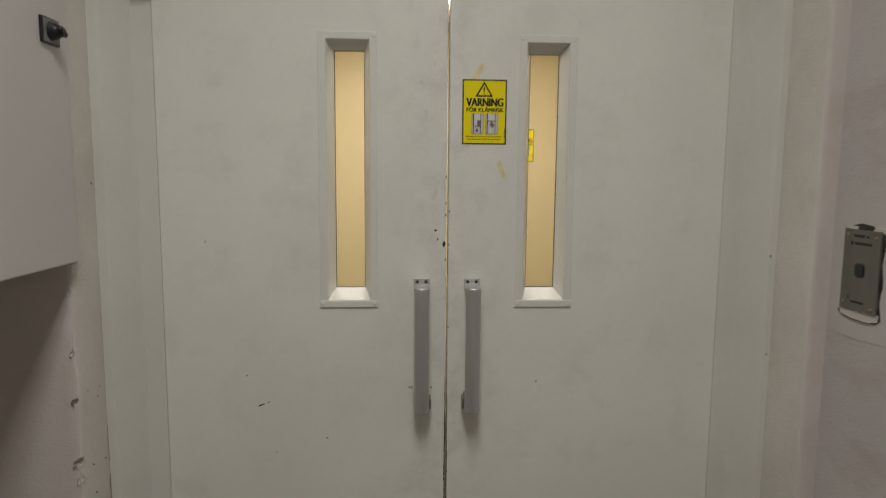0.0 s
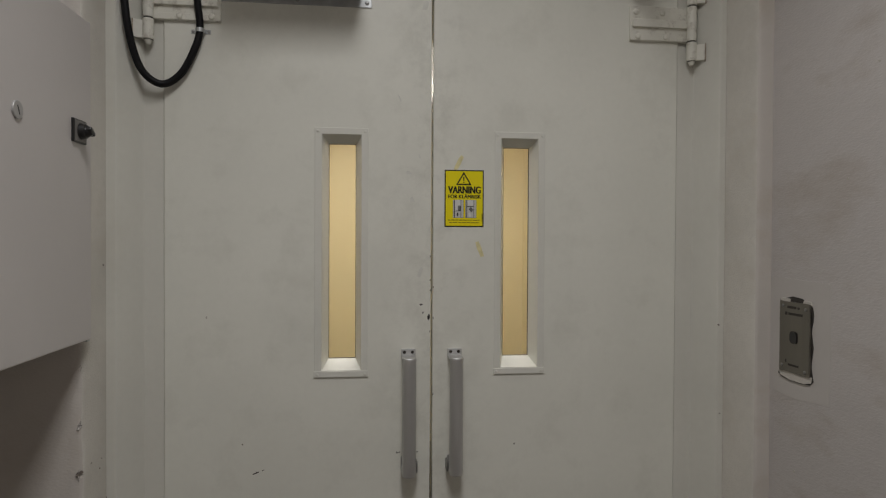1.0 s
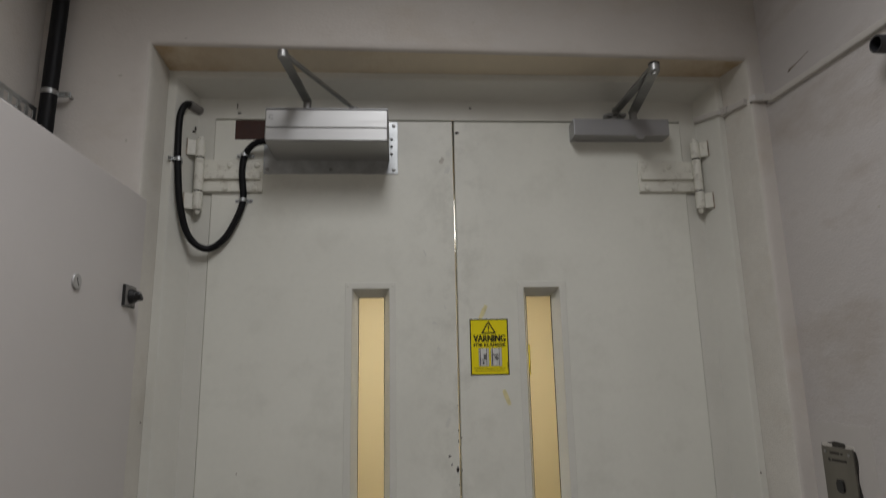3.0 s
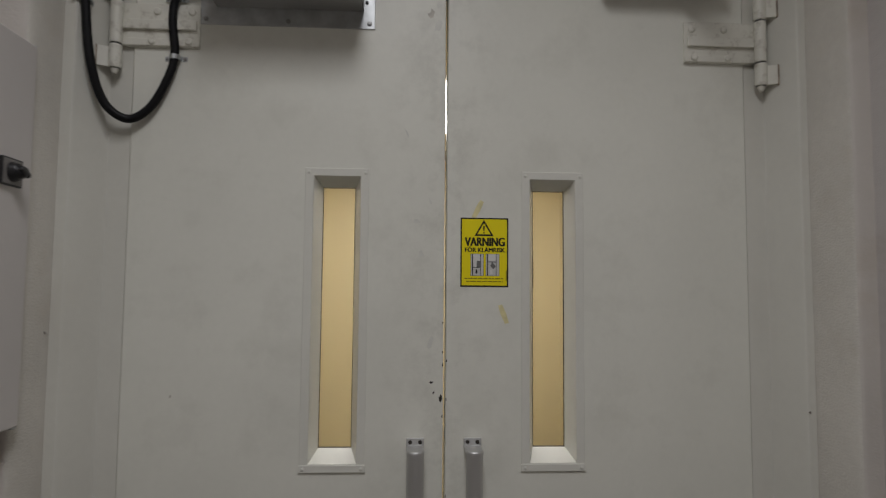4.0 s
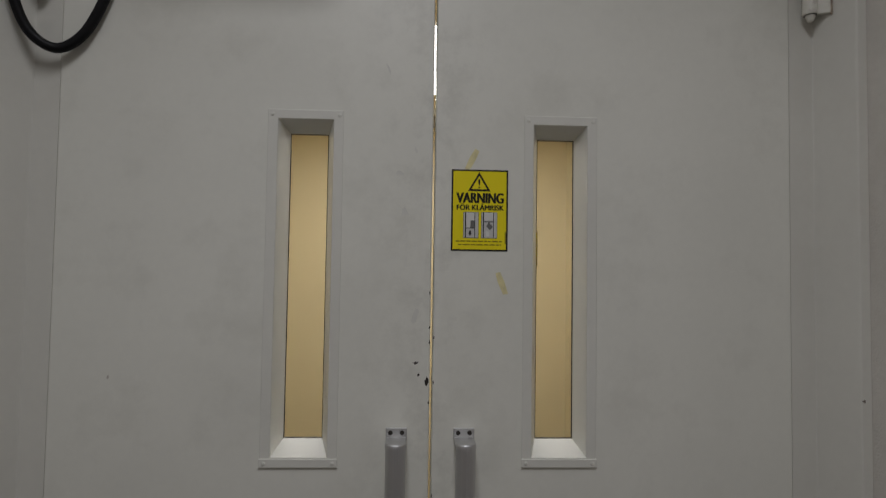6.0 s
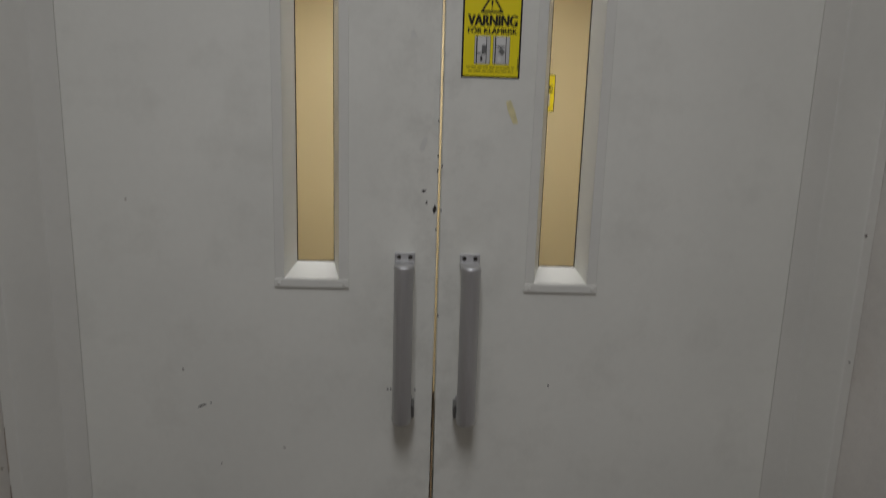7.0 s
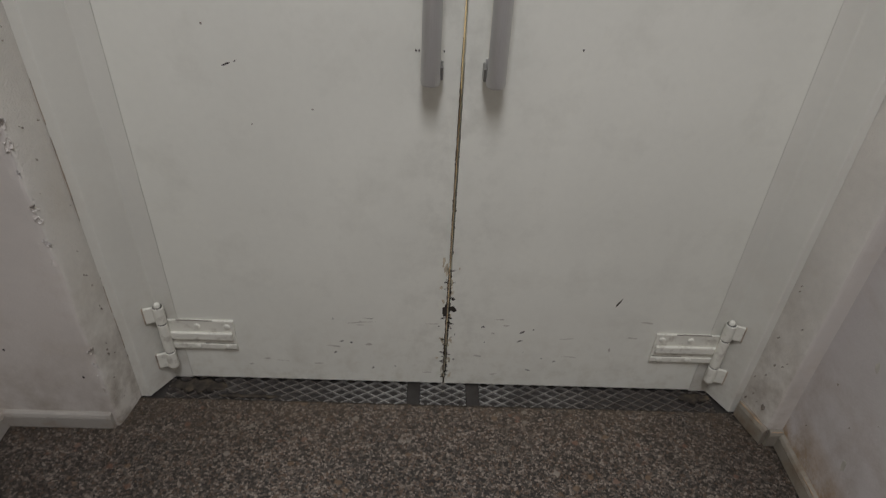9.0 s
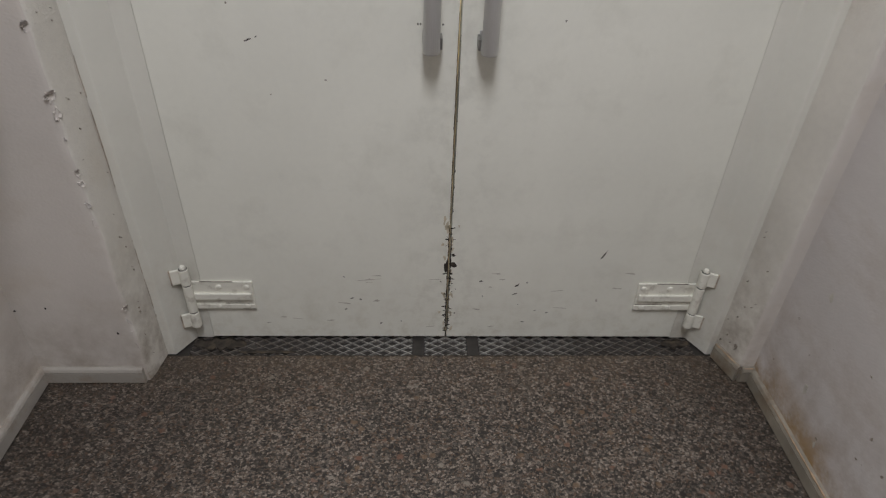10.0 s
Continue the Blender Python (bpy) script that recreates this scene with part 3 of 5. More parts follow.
for dx0, dx1, dy, half, top, base, seed in ((-0.735, 0.735, -0.0745, 0.0065, 0.0016, -0.0008, 2), (-0.735, -0.58, -0.026, 0.032, 0.0026, -0.0012, 5),
                                            (0.645, 0.735, -0.022, 0.024, 0.0022, -0.0012, 8), (-0.60, -0.43, -0.058, 0.011, 0.002, -0.0008, 11)):
    tagged(part("dirt", dirt_bank(dx0, dx1, dy, half, top, seed), DIRT, at=(0, 0, base), smooth=True),
           "brown dirt packed along the threshold's edge", "dirt", "threshold dirt")


# ---- the lift door leaves ----
WIN = (0.1855, 0.2885, 1.142, 1.7585)      # opening on the face
PANE = (0.2005, 0.2725, 1.166, 1.739)      # the glass that shows
FLANGE = (0.168, 0.3065, 1.125, 1.775)


def mirrored(r, side):
    return (r[0], r[1], r[2], r[3]) if side > 0 else (-r[1], -r[0], r[2], r[3])


def pull_handle(door, side):
    """A flat aluminium pull: a screwed foot, a bent arm and a rounded grip."""
    cx = 0.0615 * side
    h = thing("pull_handle", (cx, 0, 0.868), "brushed aluminium pull handle with screwed feet", "handle")
    h.parent = door
    del h["category"]
    w = 0.0185
    grip = []
    for k in range(13):
        a = math.pi * k / 12
        grip.append((0.0178 * math.cos(a), -0.046 - 0.017 * math.sin(a)))
    b = bmesh.new()
    levels = [(0.0, 0.9), (0.0025, 1.0), (0.3005, 1.0), (0.3045, 0.97), (0.3065, 0.90), (0.3075, 0.80)]
    rows = []
    for z, s in levels:
        rows.append([b.verts.new((x * (0.5 + 0.5 * s), -0.046 + (y + 0.046) * s, z)) for x, y in grip])
    for r, s in zip(rows, rows[1:]):
        for k in range(len(grip)):
            b.faces.new((r[k], r[(k + 1) % len(grip)], s[(k + 1) % len(grip)], s[k]))
    b.faces.new(rows[0])
    b.faces.new(rows[-1][::-1])
    part("grip", b, ALUMINIUM, h, smooth=False)
    for z0, up in ((0.2965, 1), (0.004, -1)):
        arm = box(-w, w, -0.050, 0.0, z0, z0 + 0.010, 0.0025)
        part("arm", arm, ALUMINIUM, h)
        f0, f1 = (z0 + 0.004, z0 + 0.0265) if up > 0 else (z0 + 0.002, z0 + 0.034)
        part("foot", box(-w - 0.0005, w + 0.0005, -0.0045, 0.0, f0, f1, 0.001), ALUMINIUM, h)
        if up < 0:
            tab = sorted((-side * 0.0175, -side * 0.0235))
            part("end_tab", box(tab[0], tab[1], -0.034, 0.0, 0.004, 0.030, 0.0015), STEEL, h, "dark steel return at the grip's foot")
        if up > 0:
            for sx in (-0.0105, 0.0105):
                part("screw", bolt_head(0.0042, 0.0022), CHIP, h, at=(sx, -0.0043, f1 - 0.0085))


def door_leaf(name, side, label):
    d = thing(name, (0, 0, 0.005), label, "lift door", "lift door leaves", "structure")
    zo = -0.005
    x0, x1 = (0.0024, LEAF) if side > 0 else (-LEAF, -0.0024)
    a0, a1, c0, c1 = mirrored(WIN, side)
    e = 0.0022
    hole = (a0 - 0.001, a1 + 0.001, c0 - 0.001, c1 + 0.001)
    z1 = HEAD
    loops = [(x0 + e, x1 - e, 0.005 + e, z1 - e, 0.0), (*hole, 0.0), (*hole, 0.055), (x0 + e, x1 - e, 0.005 + e, z1 - e, 0.055),
             (x0, x1, 0.005, z1, 0.055 - e), (x0, x1, 0.005, z1, e)]
    part("panel", ring(loops), DOOR_PAINT, d, at=(0, 0, zo))
    g0, g1, h0, h1 = mirrored(PANE, side)
    f0, f1, k0, k1 = mirrored(FLANGE, side)
    trim = ring([(f0, f1, k0, k1, 0.0), (f0, f1, k0, k1, -0.0010), (f0 + 0.001, f1 - 0.001, k0 + 0.001, k1 - 0.001, -0.0018),
                 (a0, a1, c0, c1, -0.0018), (a0 + 0.0015, a1 - 0.0015, c0 + 0.001, c1 - 0.0015, 0.0005),
                 (g0, g1, h0, h1, 0.042), (g0 - 0.004, g1 + 0.004, h0 - 0.004, h1 + 0.004, 0.046),
                 (hole[0] + 0.0005, hole[1] - 0.0005, hole[2] + 0.0005, hole[3] - 0.0005, 0.046),
                 (hole[0] + 0.0005, hole[1] - 0.0005, hole[2] + 0.0005, hole[3] - 0.0005, 0.0)])
    t = part("window_trim", trim, TRIM_PAINT, d, "white pressed-steel window surround", at=(0, 0, zo))
    lip = box(f0 - 0.001, f1 + 0.001, -0.0042, -0.0012, k0 - 0.0005, k0 + 0.015, 0.0010)
    part("sill_lip", lip, TRIM_PAINT, d, at=(0, 0, zo))
    for sx in (f0 + 0.008, f1 - 0.008):
        for sz, dy in ((k0 + 0.007, -0.004), (k1 - 0.009, -0.0016)):
            part("screw", bolt_head(0.0036, 0.0016), TRIM_PAINT, t, at=(sx, dy, sz))
    gasket = ring([(g0 - 0.003, g1 + 0.003, h0 - 0.003, h1 + 0.003, 0.0465), (g0 + 0.0012, g1 - 0.0012, h0 + 0.0012, h1 - 0.0012, 0.0425),
                   (g0 + 0.0012, g1 - 0.0012, h0 + 0.0012, h1 - 0.0012, 0.0465)])
    part("gasket", gasket, BLACK_PLASTIC, d, "black glazing gasket", at=(0, 0, zo))
    pane = part("pane", box(g0 - 0.003, g1 + 0.003, 0.047, 0.051, h0 - 0.003, h1 + 0.003), GLASS, d, "clear glass pane", at=(0, 0, zo))
    pane.visible_shadow = False
    pull_handle(d, side)
    return d


door_l = door_leaf("door_1", -1, "closed off-white steel lift door with narrow window")
door_r = door_leaf("door_2", 1, "closed off-white steel lift door with warning sign")


def flake(door, x, z, w, h, seed, turn=0.0, mat=None, name="paint_chip", sharp=0.45):
    outline = [(x + a, z - 0.005 + c) for a, c in blot(w, h, seed, turn, sharp=sharp)]
    part(name, prism(outline, -0.00025, 0.0002), mat or CHIP, door)


# single chips and scratches with a place of their own
for i, (x, z, w, h, turn) in enumerate((
        (-0.453, 0.880, 0.016, 0.0038, 20), (-0.436, 0.886, 0.006, 0.002, 30), (-0.488, 0.955, 0.005, 0.004, 0),
        (-0.295, 0.793, 0.006, 0.003, 0), (-0.42, 0.757, 0.004, 0.003, 0), (-0.029, 1.313, 0.008, 0.005, 20),
        (-0.023, 1.291, 0.004, 0.007, -20), (-0.0075, 1.278, 0.007, 0.015, 8))):
    flake(door_l, x, z, w, h, 10 + i, turn, KNOCK if 1 < i < 5 else CHIP)
for i, (x, z, w, h, turn) in enumerate((
        (0.226, 0.934, 0.003, 0.006, -15), (0.423, 0.312, 0.0045, 0.030, -28), (0.012, 2.215, 0.011, 0.011, 0),
        (0.196, 0.205, 0.016, 0.006, 35), (0.19, 0.172, 0.020, 0.004, 20))):
    flake(door_r, x, z, w, h, 40 + i, turn)
for i, x in enumerate((-0.0905, -0.0850, -0.0370)):
    flake(door_l, x, 0.921, 0.0035, 0.005, 75 + i, 10)
flake(door_l, -0.577, 1.283, 0.004, 0.007, 61, 0, SCUFF, "scuff")
flake(door_l, -0.22, 0.222, 0.060, 0.0030, 62, 6, SCUFF, "scuff")
flake(door_l, -0.20, 0.145, 0.022, 0.008, 63, 0, SCUFF, "scuff")
flake(door_l, -0.035, 2.13, 0.012, 0.018, 64, -20, SCUFF, "scuff")
flake(door_r, 0.43, 0.150, 0.006, 0.012, 65, 0, SCUFF, "scuff")

# worn paint along the meeting edges and the foot of the leaves
rnd = random.Random(4)
for door, side in ((door_l, -1), (door_r, 1)):
    for k in range(26):
        z = 0.03 + 0.37 * rnd.random() ** 1.5
        flake(door, side * (0.003 + 0.009 * rnd.random() ** 2), z, 0.003 + 0.009 * rnd.random(), 0.0015 + 0.005 * rnd.random() ** 2,
              100 + k, rnd.uniform(-10, 10))
    for k in range(7):
        flake(door, side * 0.0042, 0.45 + 1.0 * rnd.random(), 0.0022, 0.003 + 0.006 * rnd.random(), 140 + k)
    for k in range(9):
        x = side * (0.02 + 0.30 * rnd.random() ** 1.4)
        z = 0.05 + 0.19 * rnd.random()
        flake(door, x, z, 0.003 + 0.009 * rnd.random() ** 2, 0.002 + 0.003 * rnd.random(), 170 + k, rnd.uniform(-20, 40))
    for k in range(9):
        x = side * (0.03 + 0.5 * rnd.random())
        z = 0.04 + 0.22 * rnd.random()
        flake(door, x, z, 0.010 + 0.03 * rnd.random(), 0.0015 + 0.003 * rnd.random(), 200 + k, rnd.uniform(-8, 8), SCUFF, "scuff")
    for k in range(15):
        flake(door, side * (0.004 + 0.02 * rnd.random() ** 2), 0.03 + 0.40 * rnd.random(), 0.003 + 0.006 * rnd.random(), 0.006 + 0.022 * rnd.random() ** 2,
              260 + k, rnd.uniform(-20, 20), RUST_STAIN, "rust_stain")
flake(door_r, 0.012, 0.277, 0.022, 0.016, 90)
flake(door_l, -0.007, 0.270, 0.010, 0.040, 91)
for k in range(7):
    flake(door_l, -0.015 - 0.12 * rnd.random() ** 1.5, 1.35 + 0.85 * rnd.random(), 0.004 + 0.012 * rnd.random(),
          0.004 + 0.02 * rnd.random(), 230 + k, rnd.uniform(-30, 30), SMUDGE, "scuff")


def edge_wear(door, side, z0, z1, most, seed):
    """Paint worn to dark steel along the meeting edge: an uneven strip."""
    r = random.Random(seed)
    n = int((z1 - z0) / 0.004)
    inner = side * 0.0024
    line = []
    for k in range(n + 1):
        u = k / n
        w = most * math.sin(math.pi * u) ** 0.5 * (0.25 + 0.75 * abs(noise.noise(Vector((seed, 18 * u, 0.3)))) * 2) * r.uniform(0.6, 1.1)
        line.append((inner + side * (0.0004 + w), z0 - 0.005 + (z1 - z0) * u))
    b = bmesh.new()
    for k in range(n):
        (xa, za), (xb, zb) = line[k], line[k + 1]
        quad = [(inner, za), (xa, za), (xb, zb), (inner, zb)]
        b.faces.new([b.verts.new((x, -0.0005, z)) for x, z in quad])
    bmesh.ops.remove_doubles(b, verts=b.verts, dist=1e-6)
    ext = bmesh.ops.extrude_face_region(b, geom=b.faces[:])
    for v in ext["geom"]:
        if isinstance(v, bmesh.types.BMVert):
            v.co.y = 0.0004
    part("worn_edge", b, CHIP, door, "dark worn paint along the edge")


edge_wear(door_l, -1, 0.03, 0.40, 0.0050, 3)
edge_wear(door_r, 1, 0.03, 0.40, 0.0050, 8)
edge_wear(door_l, -1, 0.42, 0.95, 0.0016, 5)
edge_wear(door_r, 1, 0.44, 0.90, 0.0016, 6)

# old glue above and below the sign
for x, z, turn in ((0.071, 1.690, -26), (0.128, 1.461, 22)):
    outline = [(x + a * math.cos(radians(turn)) - c * math.sin(radians(turn)), z - 0.005 + a * math.sin(radians(turn)) + c * math.cos(radians(turn)))
               for a, c in ((-0.005, -0.021), (0.004, -0.023), (0.006, 0.0), (0.005, 0.020), (-0.004, 0.021), (-0.006, 0.004))]
    part("glue_mark", prism(outline, -0.0006, 0.0002), TAPE, door_r, "yellowed strip of old adhesive")
# bare primer where the operator's old plate sat
part("bare_patch", box(-0.624, -0.533, -0.0008, 0.0002, 2.186, 2.2445), RUST, door_l, "bare red-brown primer patch")


# ---- hinges ----
def hinge(door, side, zc, label):
    h = thing("hinge", (0.712 * side, -0.002, zc - 0.005), label, "")
    h.parent = door
    s = side

    def bx(xa, xb, *rest):
        return box(min(s * xa, s * xb), max(s * xa, s * xb), *rest)
    part("plate", bx(-0.172, -0.006, -0.0045, 0.002, -0.048, 0.048, 0.0012), HINGE_PAINT, h)
    part("strap", bx(-0.166, -0.004, -0.0125, -0.0042, -0.011, 0.011, 0.0020), HINGE_PAINT, h)
    part("edge_strap", bx(-0.172, -0.004, -0.0075, -0.0042, -0.046, -0.030, 0.0012), HINGE_PAINT, h)
    bolt = part("bolt", bolt_head(0.0080, 0.0045), HINGE_PAINT, h, at=(s * -0.155, -0.0042, 0.031))
    for bxx, bz in ((-0.080, 0.031), (-0.150, -0.036), (-0.072, -0.036)):
        shared("bolt", bolt.data, h, (s * bxx, -0.0042 if bz > 0 else -0.007, bz))
    if zc < 1:
        for xa, xb, z0 in ((-0.150, -0.012, -0.0135), (-0.168, -0.090, -0.0285), (-0.171, -0.135, -0.0495), (-0.120, -0.030, 0.0478)):
            part("rust_line", bx(xa, xb, -0.0049, -0.0030, z0, z0 + 0.0020), BARE_GROUND_AND_SHADE, h, "dark rust line along the strap")
    part("pin", rod((0, -0.016, -0.102), (0, -0.016, 0.102), 0.0112), SILL_STEEL, h, "dark hinge pin")
    part("knuckle", rod((0, -0.016, -0.047), (0, -0.016, 0.047), 0.0128, bevel=0.002), HINGE_PAINT, h, smooth=False)
    for up in (1, -1):
        part("knuckle", rod((0, -0.016, up * 0.050), (0, -0.016, up * 0.102), 0.0135, bevel=0.003), HINGE_PAINT, h)
        b = prism([(0, 0), (s * 0.036, 0), (s * 0.036, up * 0.040), (s * 0.034, up * 0.043), (0, up * 0.044)], -0.004, 0.004)
        m = Matrix.Translation((0, -0.014, up * 0.056)) @ Matrix.Rotation(-s * radians(20), 4, "Z")
        bmesh.ops.transform(b, matrix=m, verts=b.verts)
        part("frame_lug", b, HINGE_PAINT, h)
        # dark strip that paints the crevice shade where lug and frame meet
        edge = box(-0.0016, 0.0016, -0.0052, 0.0058, -0.001, 0.046)
        if up < 0:
            bmesh.ops.transform(edge, matrix=Matrix.Translation((0, 0, -0.045)), verts=edge.verts)
        bmesh.ops.transform(edge, matrix=m @ Matrix.Translation((s * 0.0362, 0, 0)), verts=edge.verts)
        part("crevice_shade", edge, CRACK_AND_SHADE, h, "dark strip for the shade between hinge lug and frame")
    tip = rod((0, -0.016, -0.102), (0, -0.016, -0.114), 0.010, 0.005, bevel=0.002)
    part("pin_tip", tip, HINGE_PAINT, h)
    part("pin_head", rod((0, -0.016, 0.102), (0, -0.016, 0.112), 0.009, 0.006, bevel=0.002), HINGE_PAINT, h)
    return h


for s, leaf in ((-1, door_l), (1, door_r)):
    hinge(leaf, s, 2.080, "painted steel strap hinge at the door's top")
    hinge(leaf, s, 0.168, "chipped painted strap hinge at the door's foot")


# ---- door operator and door closer ----
def flat_arm(a, c, width, thick):
    a, c = Vector(a), Vector(c)
    b = box(0, (c - a).length, -width / 2, width / 2, -thick / 2, thick / 2, min(thick, width) * 0.3)
    d = c - a
    q = Matrix.Translation(a) @ Matrix.Rotation(math.atan2(d.y, d.x), 4, "Z") @ Matrix.Rotation(-math.asin(d.z / d.length), 4, "Y")
    bmesh.ops.transform(b, matrix=q, verts=b.verts)
    return b


op = thing("door_operator", (-0.351, 0, 2.088), "brushed aluminium automatic door operator on galvanised plate", "door operator")
part("back_plate", box(-0.190, 0.190, -0.003, 0.0, 0.0, 0.158, 0.0008), GALVANISED, op, "galvanised mounting plate")
part("case", box(-0.154, 0.163, -0.150, -0.003, 0.039, 0.128, 0.0015), CASE_ALUMINIUM, op)
part("cover", box(-0.154, 0.163, -0.1530, -0.150, 0.078, 0.1265, 0.0010), CASE_ALUMINIUM, op)
part("front_rail", box(-0.154, 0.163, -0.1545, -0.150, 0.041, 0.0745, 0.0014), CASE_ALUMINIUM, op)
part("top_rail", box(-0.156, 0.165, -0.156, -0.13, 0.1275, 0.1310, 0.0008), SILVER_PAINT, op)
for ex in (-0.1555, 0.163):
    part("end_cap", box(ex, ex + 0.0025, -0.152, -0.004, 0.040, 0.127, 0.0005), GREY_PLASTIC, op, "grey end cap")
part("cover_mark", prism([(-0.140 + 0.006 * math.cos(a), 0.106 + 0.006 * math.sin(a)) for a in
                          [radians(40 + 20 * k) for k in range(15)]] +
                         [(-0.140 + 0.0048 * math.cos(a), 0.106 + 0.0048 * math.sin(a)) for a in
                          [radians(320 - 20 * k) for k in range(15)]], -0.1536, -0.1528), SIGN_GREY, op)
for sx, sz in ((0.178, 0.146), (0.178, 0.012), (0.0, 0.012), (-0.178, 0.012)):
    part("screw", bolt_head(0.0052, 0.003), STEEL, op, at=(sx, -0.003, sz))
for sz in (0.060, 0.082, 0.104):
    part("plug", bolt_head(0.004, 0.003), BLACK_PLASTIC, op, at=(0.172, -0.003, sz))
part("gland", rod((-0.150, -0.035, 0.084), (-0.172, -0.035, 0.084), 0.012, bevel=0.002), SIGN_WHITE, op, "white cable gland")
PX, PZ = -0.058, 0.183
part("pivot", rod((PX, -0.085, 0.128), (PX, -0.085, PZ + 0.006), 0.011, bevel=0.002), STEEL, op)
part("arm", flat_arm((PX, -0.085, PZ), (-0.080, -0.33, PZ), 0.024, 0.007), STEEL, op, "flat steel arm")
part("elbow", rod((-0.080, -0.33, PZ - 0.007), (-0.080, -0.33, PZ + 0.014), 0.0125, bevel=0.003), STEEL, op)
part("forearm", flat_arm((-0.080, -0.33, PZ + 0.009), (0.068, -0.020, PZ + 0.004), 0.012, 0.009), STEEL, op, "steel connecting rod")
part("shoe", box(0.045, 0.105, -0.034, 0.004, PZ - 0.010, PZ - 0.002, 0.001), SILL_STEEL, op, "dark arm shoe")
part("shoe_pin", rod((0.068, -0.020, PZ - 0.008), (0.068, -0.020, PZ + 0.012), 0.008), STEEL, op)

cl = thing("door_closer", (0.484, 0, 2.189), "silver painted overhead door closer with folding arm", "door closer")
part("case", box(-0.140, 0.140, -0.054, 0.0, 0.0, 0.050, 0.0018), SILVER_PAINT, cl)
part("valve_cover", disc(0.016, -0.004, 0.004), SILVER_PAINT, cl, at=(0.052, -0.054, 0.004))
part("pivot", rod((0.046, -0.030, 0.05), (0.046, -0.030, 0.088), 0.011, bevel=0.002), STEEL, cl)
part("arm", flat_arm((0.046, -0.030, 0.080), (0.008, -0.288, 0.080), 0.028, 0.007), STEEL, cl)
part("elbow", rod((0.008, -0.288, 0.074), (0.008, -0.288, 0.096), 0.0135, bevel=0.003), STEEL, cl)
part("elbow_cap", rod((0.008, -0.288, 0.096), (0.008, -0.288, 0.101), 0.0150, 0.0120, bevel=0.0015), SILL_STEEL, cl, "dark elbow cap")
part("elbow_screw", rod((0.008, -0.288, 0.066), (0.008, -0.288, 0.076), 0.008, bevel=0.002), STEEL, cl)
part("forearm", flat_arm((0.008, -0.288, 0.090), (-0.002, -0.020, 0.088), 0.024, 0.008), STEEL, cl)
part("shoe", box(-0.034, 0.026, -0.012, 0.004, 0.066, 0.084, 0.0030), STEEL, cl, "bare steel arm bracket")
for bx in (-0.024, 0.016):
    part("shoe_lug", box(bx - 0.010, bx + 0.010, -0.034, -0.010, 0.068, 0.078, 0.0035), STEEL, cl)
part("shoe_pin", rod((-0.002, -0.020, 0.078), (-0.002, -0.020, 0.098), 0.009), STEEL, cl)


# ---- the cable loop ----
ORIGIN = Vector((-0.70, 0.0, 1.87))
LOOP = [(-0.740, -0.010, 2.283), (-0.747, -0.047, 2.277), (-0.757, -0.063, 2.240), (-0.758, -0.0645, 2.170), (-0.755, -0.0635, 2.100),
        (-0.744, -0.058, 1.985), (-0.722, -0.040, 1.900), (-0.680, -0.023, 1.868), (-0.636, -0.015, 1.896),
        (-0.602, -0.013, 1.962), (-0.590, -0.0115, 2.015), (-0.595, -0.0165, 2.085), (-0.590, -0.018, 2.134),
        (-0.566, -0.028, 2.164), (-0.535, -0.035, 2.172), (-0.500, -0.035, 2.172)]
cable = thing("power_cable", ORIGIN, "black rubber cable looping from frame to door", "cable")
part("sheath", tube(smooth_line([Vector(p) - ORIGIN for p in LOOP]), 0.0090), RUBBER, cable, smooth=True)
part("sleeve", rod(Vector((-0.727, 0.006, 2.279)) - ORIGIN, Vector((-0.746, -0.034, 2.281)) - ORIGIN, 0.013, bevel=0.002),
     GREY_PLASTIC, cable, "grey plastic sleeve")


def cable_clip(at, angle):
    """A metal half clamp over the cable, held by two screws."""
    c = thing("cable_clip", at, "zinc-plated cable clip with two screws", "cable clip", "cable clips")
    m = Matrix.Rotation(radians(angle), 4, "Z")
    b = bmesh.new()
    arc = [(-0.024, 0.0), (-0.0115, 0.0)] + [(-0.0108 * math.cos(math.pi * k / 8), -0.010 - 0.011 * math.sin(math.pi * k / 8) if 0 < k < 8 else -0.004)
                                              for k in range(9)] + [(0.0115, 0.0), (0.024, 0.0)]
    rows = []
    for z in (-0.005, 0.005):
        for o in (0.0, 0.0014):
            rows.append([b.verts.new((x, y - o, z)) for x, y in arc])
    a, a2, d, d2 = rows
    for r, s in ((a, a2), (a2, d2), (d2, d), (d, a)):
        for k in range(len(arc) - 1):
            b.faces.new((r[k], r[k + 1], s[k + 1], s[k]))
    bmesh.ops.transform(b, matrix=m, verts=b.verts)
    part("band", b, GALVANISED, c)
    for sx in (-0.019, 0.019):
        p = part("screw", bolt_head(0.0035, 0.003), STEEL, c, at=m @ Vector((sx, -0.001, 0)))
        p.rotation_euler = (0, 0, radians(angle))


cable_clip((-0.7640, -0.0583, 2.108), 60)
cable_clip((-0.590, -0.0065, 2.138), 0)
cable_clip((-0.590, 0.000, 2.008), 0)

# a small wire hook and old screw holes in the frame's head
hook = thing("wire_hook", (-0.741, 0.002, 2.215), "small bent steel hook on the frame", "hook")
part("wire", tube(smooth_line([Vector(p) for p in ((0.0, 0.0, 0.02), (-0.004, -0.012, 0.016), (-0.008, -0.014, 0.004), (0.0, -0.015, -0.006), (0.010, -0.014, -0.002), (0.008, -0.012, 0.010))]),
                  0.0023, 8), SILL_STEEL, hook, smooth=True)
